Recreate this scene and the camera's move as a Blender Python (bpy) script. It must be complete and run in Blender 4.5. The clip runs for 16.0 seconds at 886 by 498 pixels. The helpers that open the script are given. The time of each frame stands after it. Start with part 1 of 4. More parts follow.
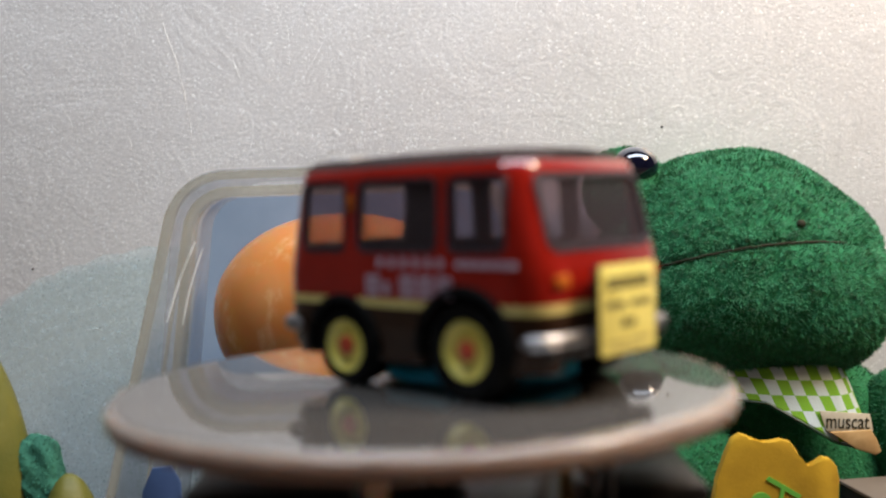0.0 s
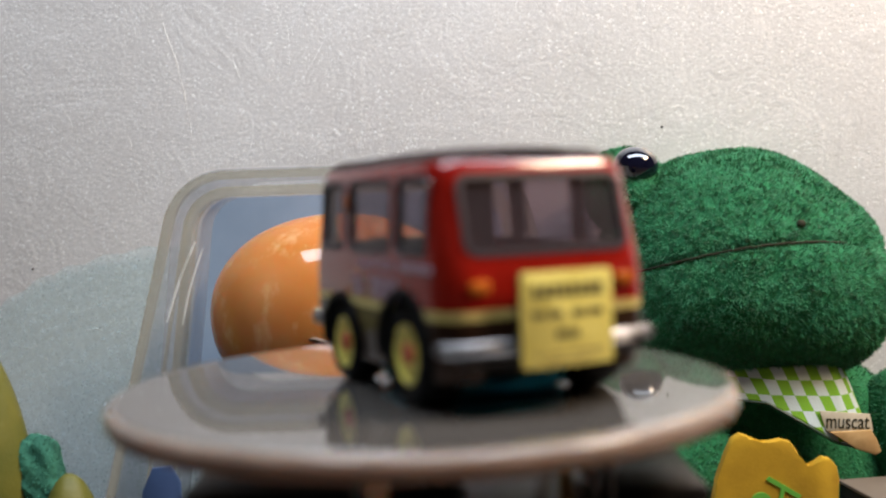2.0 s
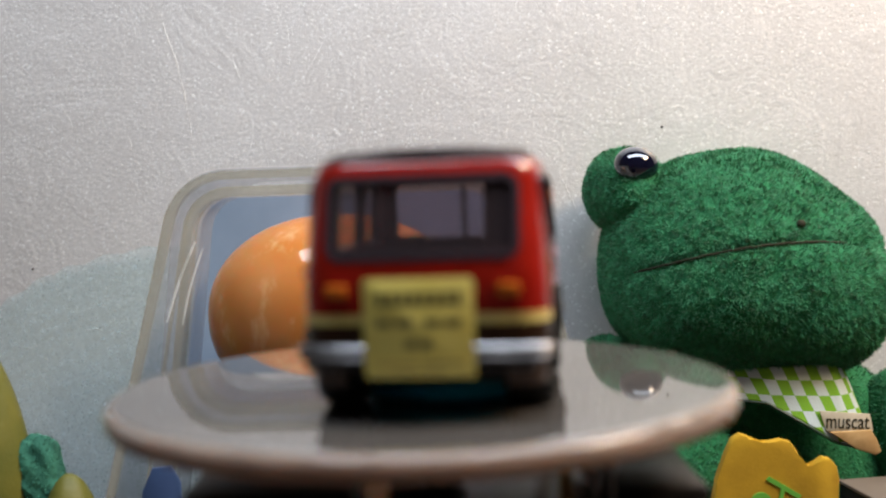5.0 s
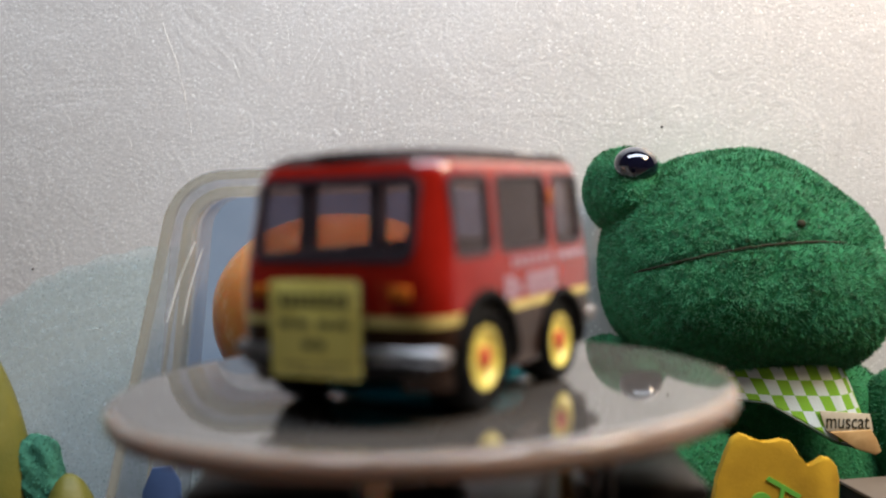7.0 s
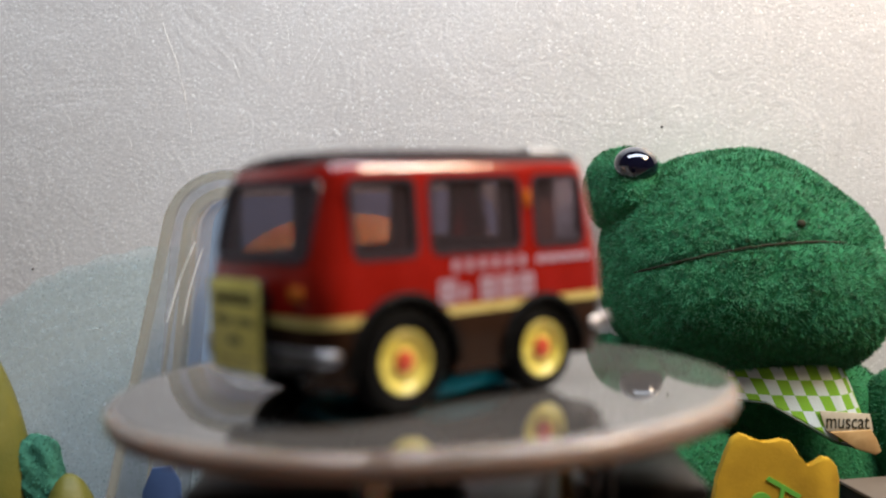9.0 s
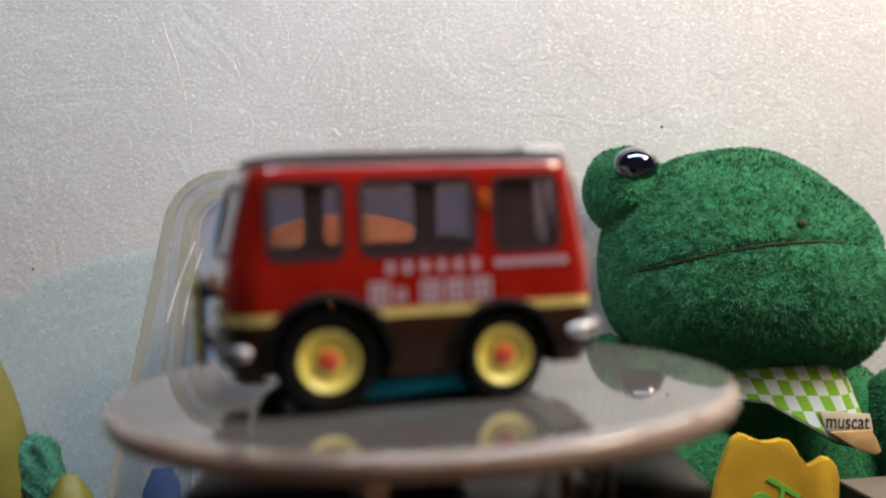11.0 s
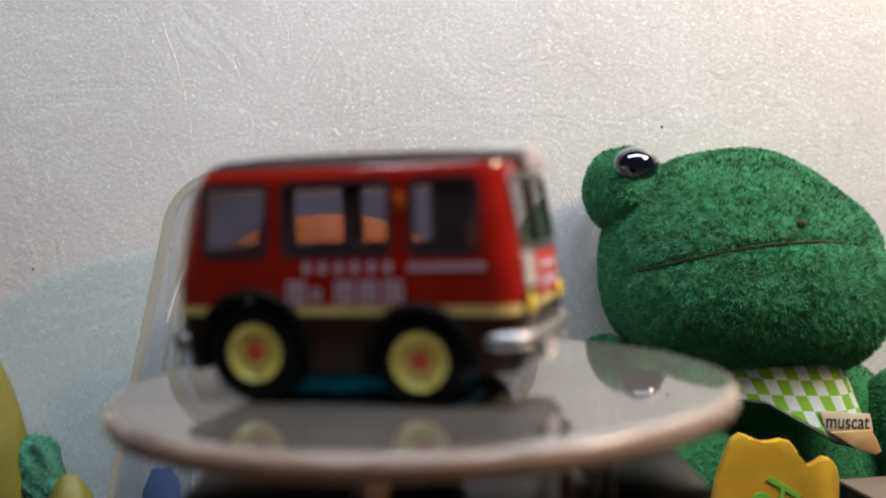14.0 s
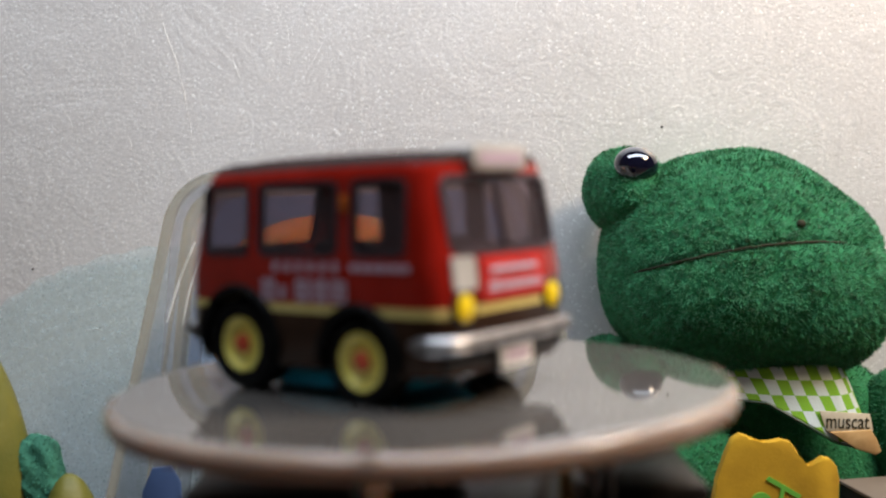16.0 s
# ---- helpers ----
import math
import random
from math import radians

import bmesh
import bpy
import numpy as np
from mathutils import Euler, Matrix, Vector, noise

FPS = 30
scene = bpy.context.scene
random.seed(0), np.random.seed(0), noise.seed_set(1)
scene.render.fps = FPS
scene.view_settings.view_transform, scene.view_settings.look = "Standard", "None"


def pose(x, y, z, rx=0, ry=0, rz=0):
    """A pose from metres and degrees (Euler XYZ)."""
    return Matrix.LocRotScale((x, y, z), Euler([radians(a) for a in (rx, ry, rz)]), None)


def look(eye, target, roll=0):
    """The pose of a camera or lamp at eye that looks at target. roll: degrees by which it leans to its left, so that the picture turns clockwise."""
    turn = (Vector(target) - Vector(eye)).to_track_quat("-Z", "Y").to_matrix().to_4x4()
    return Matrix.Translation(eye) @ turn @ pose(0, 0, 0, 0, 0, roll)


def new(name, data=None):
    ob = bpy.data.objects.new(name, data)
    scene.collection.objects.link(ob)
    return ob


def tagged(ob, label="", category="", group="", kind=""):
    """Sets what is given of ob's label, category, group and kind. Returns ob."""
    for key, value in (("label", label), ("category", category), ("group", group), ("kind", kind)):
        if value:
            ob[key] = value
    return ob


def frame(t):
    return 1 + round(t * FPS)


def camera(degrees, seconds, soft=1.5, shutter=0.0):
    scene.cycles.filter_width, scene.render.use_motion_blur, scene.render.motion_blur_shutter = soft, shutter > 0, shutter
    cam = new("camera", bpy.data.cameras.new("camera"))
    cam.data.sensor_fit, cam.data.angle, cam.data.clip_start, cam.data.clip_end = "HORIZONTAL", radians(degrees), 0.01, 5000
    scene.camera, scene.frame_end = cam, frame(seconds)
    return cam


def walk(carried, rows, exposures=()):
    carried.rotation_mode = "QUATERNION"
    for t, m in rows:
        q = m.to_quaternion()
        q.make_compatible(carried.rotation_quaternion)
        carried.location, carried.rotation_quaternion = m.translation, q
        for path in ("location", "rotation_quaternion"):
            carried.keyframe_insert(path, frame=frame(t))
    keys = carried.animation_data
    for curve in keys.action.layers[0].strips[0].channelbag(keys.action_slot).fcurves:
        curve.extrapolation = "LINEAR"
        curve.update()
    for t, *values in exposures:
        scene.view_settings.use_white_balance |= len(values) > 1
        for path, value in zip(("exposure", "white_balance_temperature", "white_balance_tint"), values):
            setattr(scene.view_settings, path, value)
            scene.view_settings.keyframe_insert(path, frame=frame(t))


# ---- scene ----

MM = 0.001

# ---- camera: a webcam that stands still, focused behind the toy van ----
EYE = (0.00309, -0.13128, 0.02406)
AIM = (0.00309, -0.13128 + math.cos(radians(2.88)), 0.02406 - math.sin(radians(2.88)))
cam = camera(46.3, 16.0, soft=2.0)
cam.data.dof.use_dof = True
cam.data.dof.focus_distance = 0.29
cam.data.dof.aperture_fstop = 17
walk(cam, [(0.0, look(EYE, AIM, -1.88)), (16.0, look(EYE, AIM, -1.88))])
scene.view_settings.exposure = 0.0

# ---- light: a cool ceiling tube and a warm lamp, and the dim room ----
world = bpy.data.worlds.new("world")
scene.world = world
world.use_nodes = True
world.node_tree.nodes["Background"].inputs[0].default_value = (0.5, 0.5, 0.52, 1)
world.node_tree.nodes["Background"].inputs[1].default_value = 0.02


def area(name, eye, target, sx, sy, watts, color):
    data = bpy.data.lights.new(name, "AREA")
    data.shape, data.size, data.size_y, data.energy, data.color = "RECTANGLE", sx, sy, watts, color
    ob = new(name, data)
    ob.matrix_world = look(eye, target)
    return ob


area("tube_lamp", (0.15, -0.04, 0.46), (0.14, 0.08, 0.0), 0.70, 0.15, 5.1, (0.79, 0.88, 1.0))
area("warm_lamp", (0.36, -0.06, 0.36), (0.03, 0.04, 0.0), 0.20, 0.10, 2.8, (1.0, 0.74, 0.48))


# ---- materials ----
def mat(name, color, rough=0.5, metal=0.0, **more):
    m = bpy.data.materials.new(name)
    m.use_nodes = True
    b = m.node_tree.nodes["Principled BSDF"]
    b.inputs["Base Color"].default_value = (*color, 1)
    b.inputs["Roughness"].default_value = rough
    b.inputs["Metallic"].default_value = metal
    for key, value in more.items():
        b.inputs[key.replace("_", " ")].default_value = value
    return m


def node(m, kind, **values):
    n = m.node_tree.nodes.new(kind)
    for key, value in values.items():
        n.inputs[key.replace("_", " ")].default_value = value
    return n


def wire(m, a, out, b, inp):
    m.node_tree.links.new(a.outputs[out], b.inputs[inp])


def coords(m, scale=(1, 1, 1)):
    tc = node(m, "ShaderNodeTexCoord")
    mp = node(m, "ShaderNodeMapping", Scale=scale)
    wire(m, tc, "Object", mp, "Vector")
    return mp


def vary(m, color_a, color_b, scale, rough=None, bump=0.0, bump_scale=None, depth=0.0002, detail=4.0, low=0.35, high=0.65):
    """Mottle the base colour at one scale and the relief and gloss at another."""
    b = m.node_tree.nodes["Principled BSDF"]
    mp = coords(m)
    n = node(m, "ShaderNodeTexNoise", Scale=scale, Detail=detail)
    wire(m, mp, 0, n, "Vector")
    ramp = node(m, "ShaderNodeValToRGB")
    ramp.color_ramp.elements[0].position, ramp.color_ramp.elements[1].position = low, high
    ramp.color_ramp.elements[0].color, ramp.color_ramp.elements[1].color = (*color_a, 1), (*color_b, 1)
    wire(m, n, "Fac", ramp, "Fac")
    wire(m, ramp, "Color", b, "Base Color")
    fine = node(m, "ShaderNodeTexNoise", Scale=bump_scale or scale * 6, Detail=5.0)
    wire(m, mp, 0, fine, "Vector")
    if rough:
        mr = node(m, "ShaderNodeMapRange", To_Min=rough[0], To_Max=rough[1])
        wire(m, fine, "Fac", mr, "Value")
        wire(m, mr, "Result", b, "Roughness")
    if bump:
        bp = node(m, "ShaderNodeBump", Strength=bump, Distance=depth)
        wire(m, fine, "Fac", bp, "Height")
        wire(m, bp, "Normal", b, "Normal")
    return m


def dust(m, color, scale, cut):
    """Pale flecks and scuffs over what the base colour already shows."""
    b = m.node_tree.nodes["Principled BSDF"]
    old = b.inputs["Base Color"].links[0].from_socket
    mp = coords(m, (1.0, 1.0, 0.45))
    n = node(m, "ShaderNodeTexNoise", Scale=scale, Detail=6.0, Roughness=0.65)
    wire(m, mp, 0, n, "Vector")
    mr = node(m, "ShaderNodeMapRange", From_Min=cut - 0.06, From_Max=cut + 0.1, To_Min=0.0, To_Max=0.6)
    wire(m, n, "Fac", mr, "Value")
    mix = node(m, "ShaderNodeMix")
    mix.data_type = "RGBA"
    mix.inputs[7].default_value = (*color, 1)
    wire(m, mr, "Result", mix, 0)
    m.node_tree.links.new(old, mix.inputs[6])
    wire(m, mix, 2, b, "Base Color")


def wall_material():
    m = mat("silver_washi_wallpaper", (0.7, 0.68, 0.66), 0.45)
    b = m.node_tree.nodes["Principled BSDF"]
    mp = coords(m)
    big = node(m, "ShaderNodeTexNoise", Scale=14.0, Detail=6.0, Roughness=0.6)
    wire(m, mp, 0, big, "Vector")
    ramp = node(m, "ShaderNodeValToRGB")
    ramp.color_ramp.elements[0].position, ramp.color_ramp.elements[1].position = 0.3, 0.7
    ramp.color_ramp.elements[0].color, ramp.color_ramp.elements[1].color = (0.64, 0.625, 0.62, 1), (0.74, 0.73, 0.73, 1)
    wire(m, big, "Fac", ramp, "Fac")
    fibre = node(m, "ShaderNodeTexNoise", Scale=420.0, Detail=4.0, Roughness=0.7)
    wire(m, mp, 0, fibre, "Vector")
    crease = node(m, "ShaderNodeTexNoise", Scale=26.0, Detail=3.0, Distortion=1.6)
    wire(m, mp, 0, crease, "Vector")
    ridge = node(m, "ShaderNodeMapRange", From_Min=0.47, From_Max=0.53, To_Min=0.0, To_Max=1.0)
    wire(m, crease, "Fac", ridge, "Value")
    flakes = node(m, "ShaderNodeTexVoronoi", Scale=1500.0)
    wire(m, mp, 0, flakes, "Vector")
    glint = node(m, "ShaderNodeMapRange", From_Min=0.91, From_Max=1.0, To_Min=0.0, To_Max=0.9)
    sep = node(m, "ShaderNodeSeparateColor")
    wire(m, flakes, "Color", sep, "Color")
    wire(m, sep, "Red", glint, "Value")
    mix = node(m, "ShaderNodeMix")
    mix.data_type = "RGBA"
    mix.inputs[7].default_value = (0.95, 0.95, 0.95, 1)
    wire(m, glint, "Result", mix, 0)
    grain = node(m, "ShaderNodeMapRange", From_Min=0.25, From_Max=0.75, To_Min=0.95, To_Max=1.05)
    wire(m, fibre, "Fac", grain, "Value")
    mul = node(m, "ShaderNodeVectorMath")
    mul.operation = "SCALE"
    wire(m, ramp, "Color", mul, 0)
    wire(m, grain, "Result", mul, "Scale")
    wire(m, mul, 0, mix, 6)
    wire(m, mix, 2, b, "Base Color")
    met = node(m, "ShaderNodeMapRange", To_Min=0.34, To_Max=0.55)
    wire(m, glint, "Result", met, "Value")
    wire(m, met, "Result", b, "Metallic")
    rg = node(m, "ShaderNodeMapRange", To_Min=0.35, To_Max=0.6)
    wire(m, fibre, "Fac", rg, "Value")
    wire(m, rg, "Result", b, "Roughness")
    b1 = node(m, "ShaderNodeBump", Strength=0.05, Distance=0.002)
    wire(m, ridge, "Result", b1, "Height")
    b2 = node(m, "ShaderNodeBump", Strength=0.24, Distance=0.0005)
    wire(m, fibre, "Fac", b2, "Height")
    wire(m, b1, "Normal", b2, "Normal")
    b3 = node(m, "ShaderNodeBump", Strength=0.42, Distance=0.0006)
    wire(m, sep, "Green", b3, "Height")
    wire(m, b2, "Normal", b3, "Normal")
    wire(m, b3, "Normal", b, "Normal")
    return m


def clear_plastic(name, color, rough, alpha, tint=(0.97, 0.975, 0.98)):
    """Thin clear plastic: mostly passes light, glossy on top."""
    m = mat(name, color, rough, 0.0, IOR=1.5)
    nt = m.node_tree
    b = nt.nodes["Principled BSDF"]
    tr = node(m, "ShaderNodeBsdfTransparent", Color=(*tint, 1))
    mix = node(m, "ShaderNodeMixShader", Fac=alpha)
    wire(m, tr, 0, mix, 1)
    wire(m, b, 0, mix, 2)
    wire(m, mix, 0, nt.nodes["Material Output"], "Surface")
    return m


M_WALL = wall_material()
M_DESK = vary(mat("dark_desk", (0.05, 0.035, 0.03)), (0.04, 0.03, 0.025), (0.07, 0.05, 0.04), 40, (0.3, 0.5))
M_ROOM = vary(mat("room_paint", (0.24, 0.235, 0.225), 0.8), (0.21, 0.206, 0.197), (0.27, 0.265, 0.254), 5)
M_RED = vary(mat("red_van_paint", (0.28, 0.010, 0.005), 0.22, Specular_IOR_Level=0.3, Coat_Weight=0.75, Coat_Roughness=0.03), (0.26, 0.009, 0.004), (0.305, 0.012, 0.007), 300, (0.12, 0.22))
M_BROWN = vary(mat("dark_brown_van_paint", (0.026, 0.011, 0.005), 0.4, Specular_IOR_Level=0.12, Coat_Weight=0.7, Coat_Roughness=0.05), (0.022, 0.009, 0.004), (0.032, 0.014, 0.007), 300, (0.25, 0.4))
M_ROOF = vary(mat("roof_brown_paint", (0.02, 0.010, 0.010), 0.6, IOR=1.2), (0.015, 0.008, 0.008), (0.026, 0.012, 0.010), 300, (0.55, 0.7))
M_CREAM = vary(mat("cream_stripe_paint", (0.62, 0.50, 0.16), 0.35), (0.56, 0.45, 0.14), (0.66, 0.54, 0.20), 500, (0.3, 0.45))
M_BLACK = vary(mat("black_rubber", (0.005, 0.005, 0.005), 0.7, Specular_IOR_Level=0.06), (0.003, 0.003, 0.003), (0.007, 0.007, 0.007), 400, (0.5, 0.75), 0.3, 1500, 0.0001)
M_TRIM = mat("black_window_gasket", (0.035, 0.022, 0.03), 0.4)
M_INSIDE = vary(mat("dark_van_interior", (0.03, 0.012, 0.016), 0.5), (0.022, 0.009, 0.012), (0.04, 0.018, 0.02), 300)
M_SEAT = vary(mat("reddish_seat_plastic", (0.2, 0.1, 0.09), 0.5), (0.17, 0.085, 0.075), (0.24, 0.13, 0.12), 250)
M_RIM = vary(mat("yellow_wheel_plastic", (0.76, 0.66, 0.13), 0.35), (0.70, 0.60, 0.11), (0.82, 0.72, 0.17), 400, (0.28, 0.45))
M_HUB = mat("red_hub_plastic", (0.55, 0.07, 0.03), 0.4)
M_CHROME = vary(mat("worn_chrome", (0.27, 0.26, 0.265), 0.3, 1.0), (0.19, 0.185, 0.19), (0.32, 0.31, 0.315), 400, (0.28, 0.44))
M_STEEL = mat("bright_steel", (0.82, 0.84, 0.88), 0.22, 1.0)
M_SIGN = vary(mat("yellow_sign_card", (0.82, 0.70, 0.17), 0.5), (0.78, 0.66, 0.15), (0.86, 0.74, 0.20), 250, (0.4, 0.6))
M_INK = mat("dark_ink", (0.17, 0.14, 0.04), 0.6)
M_INK_SOFT = mat("faded_ink", (0.42, 0.33, 0.09), 0.6)
M_AMBER = mat("amber_lens", (0.5, 0.12, 0.012), 0.25)
M_YELLOW_LAMP = mat("yellow_headlamp", (0.85, 0.62, 0.01), 0.2, Coat_Weight=0.5)
M_LETTER = mat("pale_lettering", (0.46, 0.35, 0.43), 0.5)
M_WHITE = vary(mat("white_plastic", (0.72, 0.70, 0.66), 0.4), (0.66, 0.64, 0.60), (0.76, 0.74, 0.70), 300)
M_GREY = vary(mat("grey_front_plastic", (0.4, 0.38, 0.36), 0.4), (0.35, 0.33, 0.31), (0.45, 0.43, 0.41), 300)
M_BOARD = vary(mat("bright_red_board", (0.5, 0.02, 0.015), 0.35), (0.46, 0.017, 0.012), (0.55, 0.026, 0.02), 300)


def pane_material():
    """Tinted clear panes that turn mirror-like at a low angle."""
    m = clear_plastic("van_window_plastic", (0.25, 0.2, 0.22), 0.05, 0.09, (0.78, 0.72, 0.74))
    gloss = node(m, "ShaderNodeBsdfAnisotropic", Roughness=0.03)
    weight = node(m, "ShaderNodeLayerWeight", Blend=0.5)
    curve = node(m, "ShaderNodeMath")
    curve.operation = "POWER"
    curve.inputs[1].default_value = 5.0
    wire(m, weight, "Facing", curve, 0)
    amount = node(m, "ShaderNodeMapRange", To_Min=0.03, To_Max=0.9)
    wire(m, curve, 0, amount, "Value")
    top = node(m, "ShaderNodeMixShader")
    under = m.node_tree.nodes["Mix Shader"]
    wire(m, amount, "Result", top, 0)
    wire(m, under, 0, top, 1)
    wire(m, gloss, 0, top, 2)
    wire(m, top, 0, m.node_tree.nodes["Material Output"], "Surface")
    return m


M_GLASS = pane_material()
M_BLUE_PAD = vary(mat("blue_putty", (0.01, 0.36, 0.5), 0.4), (0.008, 0.31, 0.44), (0.015, 0.40, 0.56), 200, bump=0.4, depth=0.0003)
M_DISC = vary(mat("glossy_turntable_plastic", (0.075, 0.069, 0.063), 0.04, IOR=3.1), (0.065, 0.059, 0.054), (0.086, 0.078, 0.071), 60, (0.02, 0.06), low=0.3, high=0.7)
M_RIMDISC = vary(mat("frosted_disc_rim", (0.23, 0.172, 0.14), 0.08, IOR=1.5, Subsurface_Weight=1.0, Subsurface_Scale=0.006, Subsurface_Radius=(1.0, 0.75, 0.6)), (0.20, 0.15, 0.12), (0.26, 0.20, 0.165), 90, (0.05, 0.12))
M_BASE = vary(mat("black_turntable_plastic", (0.010, 0.008, 0.008), 0.4, Specular_IOR_Level=0.2), (0.008, 0.008, 0.008), (0.018, 0.015, 0.014), 150, (0.3, 0.5))
M_PANEL = vary(mat("grey_turntable_panel", (0.07, 0.066, 0.066), 0.4), (0.055, 0.052, 0.052), (0.085, 0.08, 0.078), 80, (0.3, 0.5))
M_FROG = vary(mat("green_terry_plush", (0.012, 0.16, 0.055), 0.95), (0.010, 0.13, 0.045), (0.016, 0.175, 0.064), 300, bump=0.8, bump_scale=700, depth=0.0008)
M_PILE = vary(mat("green_plush_pile", (0.018, 0.185, 0.07), 0.85, Sheen_Weight=0.2), (0.010, 0.118, 0.040), (0.032, 0.255, 0.105), 480)
M_EYE = mat("black_glass_eye", (0.004, 0.004, 0.012), 0.04, Coat_Weight=1.0)
M_SEAM = mat("dark_mouth_thread", (0.02, 0.018, 0.006), 0.9)
M_FELT = vary(mat("yellow_felt", (0.42, 0.235, 0.005), 0.95), (0.35, 0.195, 0.004), (0.47, 0.27, 0.008), 120, bump=0.3, bump_scale=1800, depth=0.0002)
M_GREEN_INK = mat("green_print", (0.10, 0.34, 0.03), 0.8)
M_BEIGE = vary(mat("beige_cloth_label", (0.54, 0.47, 0.34), 0.9), (0.49, 0.42, 0.30), (0.58, 0.52, 0.40), 200, bump=0.4, bump_scale=2500, depth=0.0001)
M_HEM = vary(mat("dark_green_cord", (0.01, 0.035, 0.015), 0.5), (0.008, 0.028, 0.012), (0.014, 0.045, 0.02), 300)
M_TAN = vary(mat("tan_cloth", (0.45, 0.27, 0.10), 0.9), (0.38, 0.22, 0.08), (0.52, 0.33, 0.14), 200)
M_ORANGE = vary(mat("glossy_orange_plastic", (0.57, 0.235, 0.065), 0.1, Subsurface_Weight=0.6, Subsurface_Scale=0.02), (0.52, 0.195, 0.045), (0.60, 0.27, 0.095), 45, (0.03, 0.09))
dust(M_ORANGE, (0.75, 0.5, 0.26), 160.0, 0.60)
M_STEM = mat("faded_brown_marking", (0.14, 0.08, 0.04), 0.5)
M_PALE = mat("pale_green_marking", (0.44, 0.37, 0.20), 0.5)
M_BLUE = vary(mat("blue_card", (0.21, 0.29, 0.40), 0.6), (0.19, 0.265, 0.37), (0.24, 0.32, 0.44), 40)
M_DKBLUE = vary(mat("deep_blue_card", (0.035, 0.07, 0.17), 0.6), (0.03, 0.06, 0.15), (0.045, 0.09, 0.2), 60)
M_CASE = clear_plastic("clear_case_plastic", (0.55, 0.57, 0.59), 0.12, 0.2, (0.87, 0.875, 0.895))
M_CASE_EDGE = clear_plastic("clear_case_edge", (0.44, 0.425, 0.36), 0.15, 0.38, (0.91, 0.905, 0.86))
# pale colour for the highlight streaks modelled on the case
M_STREAK = clear_plastic("pale_case_highlight", (0.75, 0.79, 0.82), 0.2, 0.6)


def film_material():
    """Pale film; the wallpaper's sparkle is painted into it as tiny bright flecks."""
    m = clear_plastic("pale_blue_film", (0.62, 0.74, 0.78), 0.4, 0.05, (0.95, 0.985, 0.988))
    flecks = node(m, "ShaderNodeTexVoronoi", Scale=1900.0)
    wire(m, coords(m), 0, flecks, "Vector")
    sep = node(m, "ShaderNodeSeparateColor")
    wire(m, flecks, "Color", sep, "Color")
    cut = node(m, "ShaderNodeMapRange", From_Min=0.88, From_Max=1.0, To_Min=0.04, To_Max=0.42)
    wire(m, sep, "Red", cut, "Value")
    wire(m, cut, "Result", m.node_tree.nodes["Mix Shader"], 0)
    return m


M_FILM = film_material()
M_PEAR = vary(mat("yellow_green_skin", (0.125, 0.12, 0.012), 0.6), (0.075, 0.085, 0.008), (0.15, 0.135, 0.018), 60, bump=0.4, bump_scale=900, depth=0.0003)
M_LEAF = vary(mat("sea_green_cloth", (0.02, 0.13, 0.085), 0.9), (0.01, 0.08, 0.052), (0.045, 0.21, 0.14), 120, bump=0.5, bump_scale=900, depth=0.0004)
M_WOOD = vary(mat("pale_wood_edge", (0.12, 0.09, 0.065), 0.6), (0.10, 0.075, 0.052), (0.14, 0.108, 0.08), 60)
M_SPECK = mat("dark_wall_speck", (0.03, 0.02, 0.015), 0.8)


# ---- building helpers (numbers in millimetres) ----
def mesh_of(name, bm, material, smooth=True):
    me = bpy.data.meshes.new(name)
    bm.normal_update()
    bmesh.ops.scale(bm, vec=(MM, MM, MM), verts=bm.verts)
    bm.to_mesh(me)
    bm.free()
    for m in (material if isinstance(material, (list, tuple)) else [material]):
        me.materials.append(m)
    if smooth:
        me.shade_smooth()
        try:
            me.set_sharp_from_angle(angle=radians(38))
        except AttributeError:
            pass
    return me


def part(name, bm, material, parent=None, label="", smooth=True):
    ob = new(name, mesh_of(name, bm, material, smooth))
    ob.parent = parent
    if label:
        ob["label"] = label
    return ob


def box(x0, x1, y0, y1, z0, z1, bevel=0.0, segs=2, bm=None):
    bm = bm or bmesh.new()
    got = bmesh.ops.create_cube(bm, size=1.0, matrix=Matrix.Translation(((x0 + x1) / 2, (y0 + y1) / 2, (z0 + z1) / 2)) @ Matrix.Diagonal((x1 - x0, y1 - y0, z1 - z0, 1)))
    if bevel:
        edges = {e for v in got["verts"] for e in v.link_edges}
        bmesh.ops.bevel(bm, geom=list(edges), offset=bevel, segments=segs, affect="EDGES", profile=0.5)
    return bm


def lathe(profile, segs=48, axis="z", bm=None, centre=(0, 0, 0)):
    """Turn (radius, height) pairs round an axis."""
    bm = bm or bmesh.new()
    rings = []
    for r, h in profile:
        ring = []
        for i in range(segs if r > 1e-6 else 1):
            a = 2 * math.pi * i / segs
            p = (r * math.cos(a), r * math.sin(a), h)
            p = p if axis == "z" else (p[0], p[2], p[1])
            ring.append(bm.verts.new((p[0] + centre[0], p[1] + centre[1], p[2] + centre[2])))
        rings.append(ring)
    for a, b in zip(rings, rings[1:]):
        for i in range(segs):
            quad = [a[i % len(a)], a[(i + 1) % len(a)], b[(i + 1) % len(b)], b[i % len(b)]]
            quad = list(dict.fromkeys(quad))
            if len(quad) > 2:
                bm.faces.new(quad)
    bmesh.ops.recalc_face_normals(bm, faces=bm.faces)
    return bm


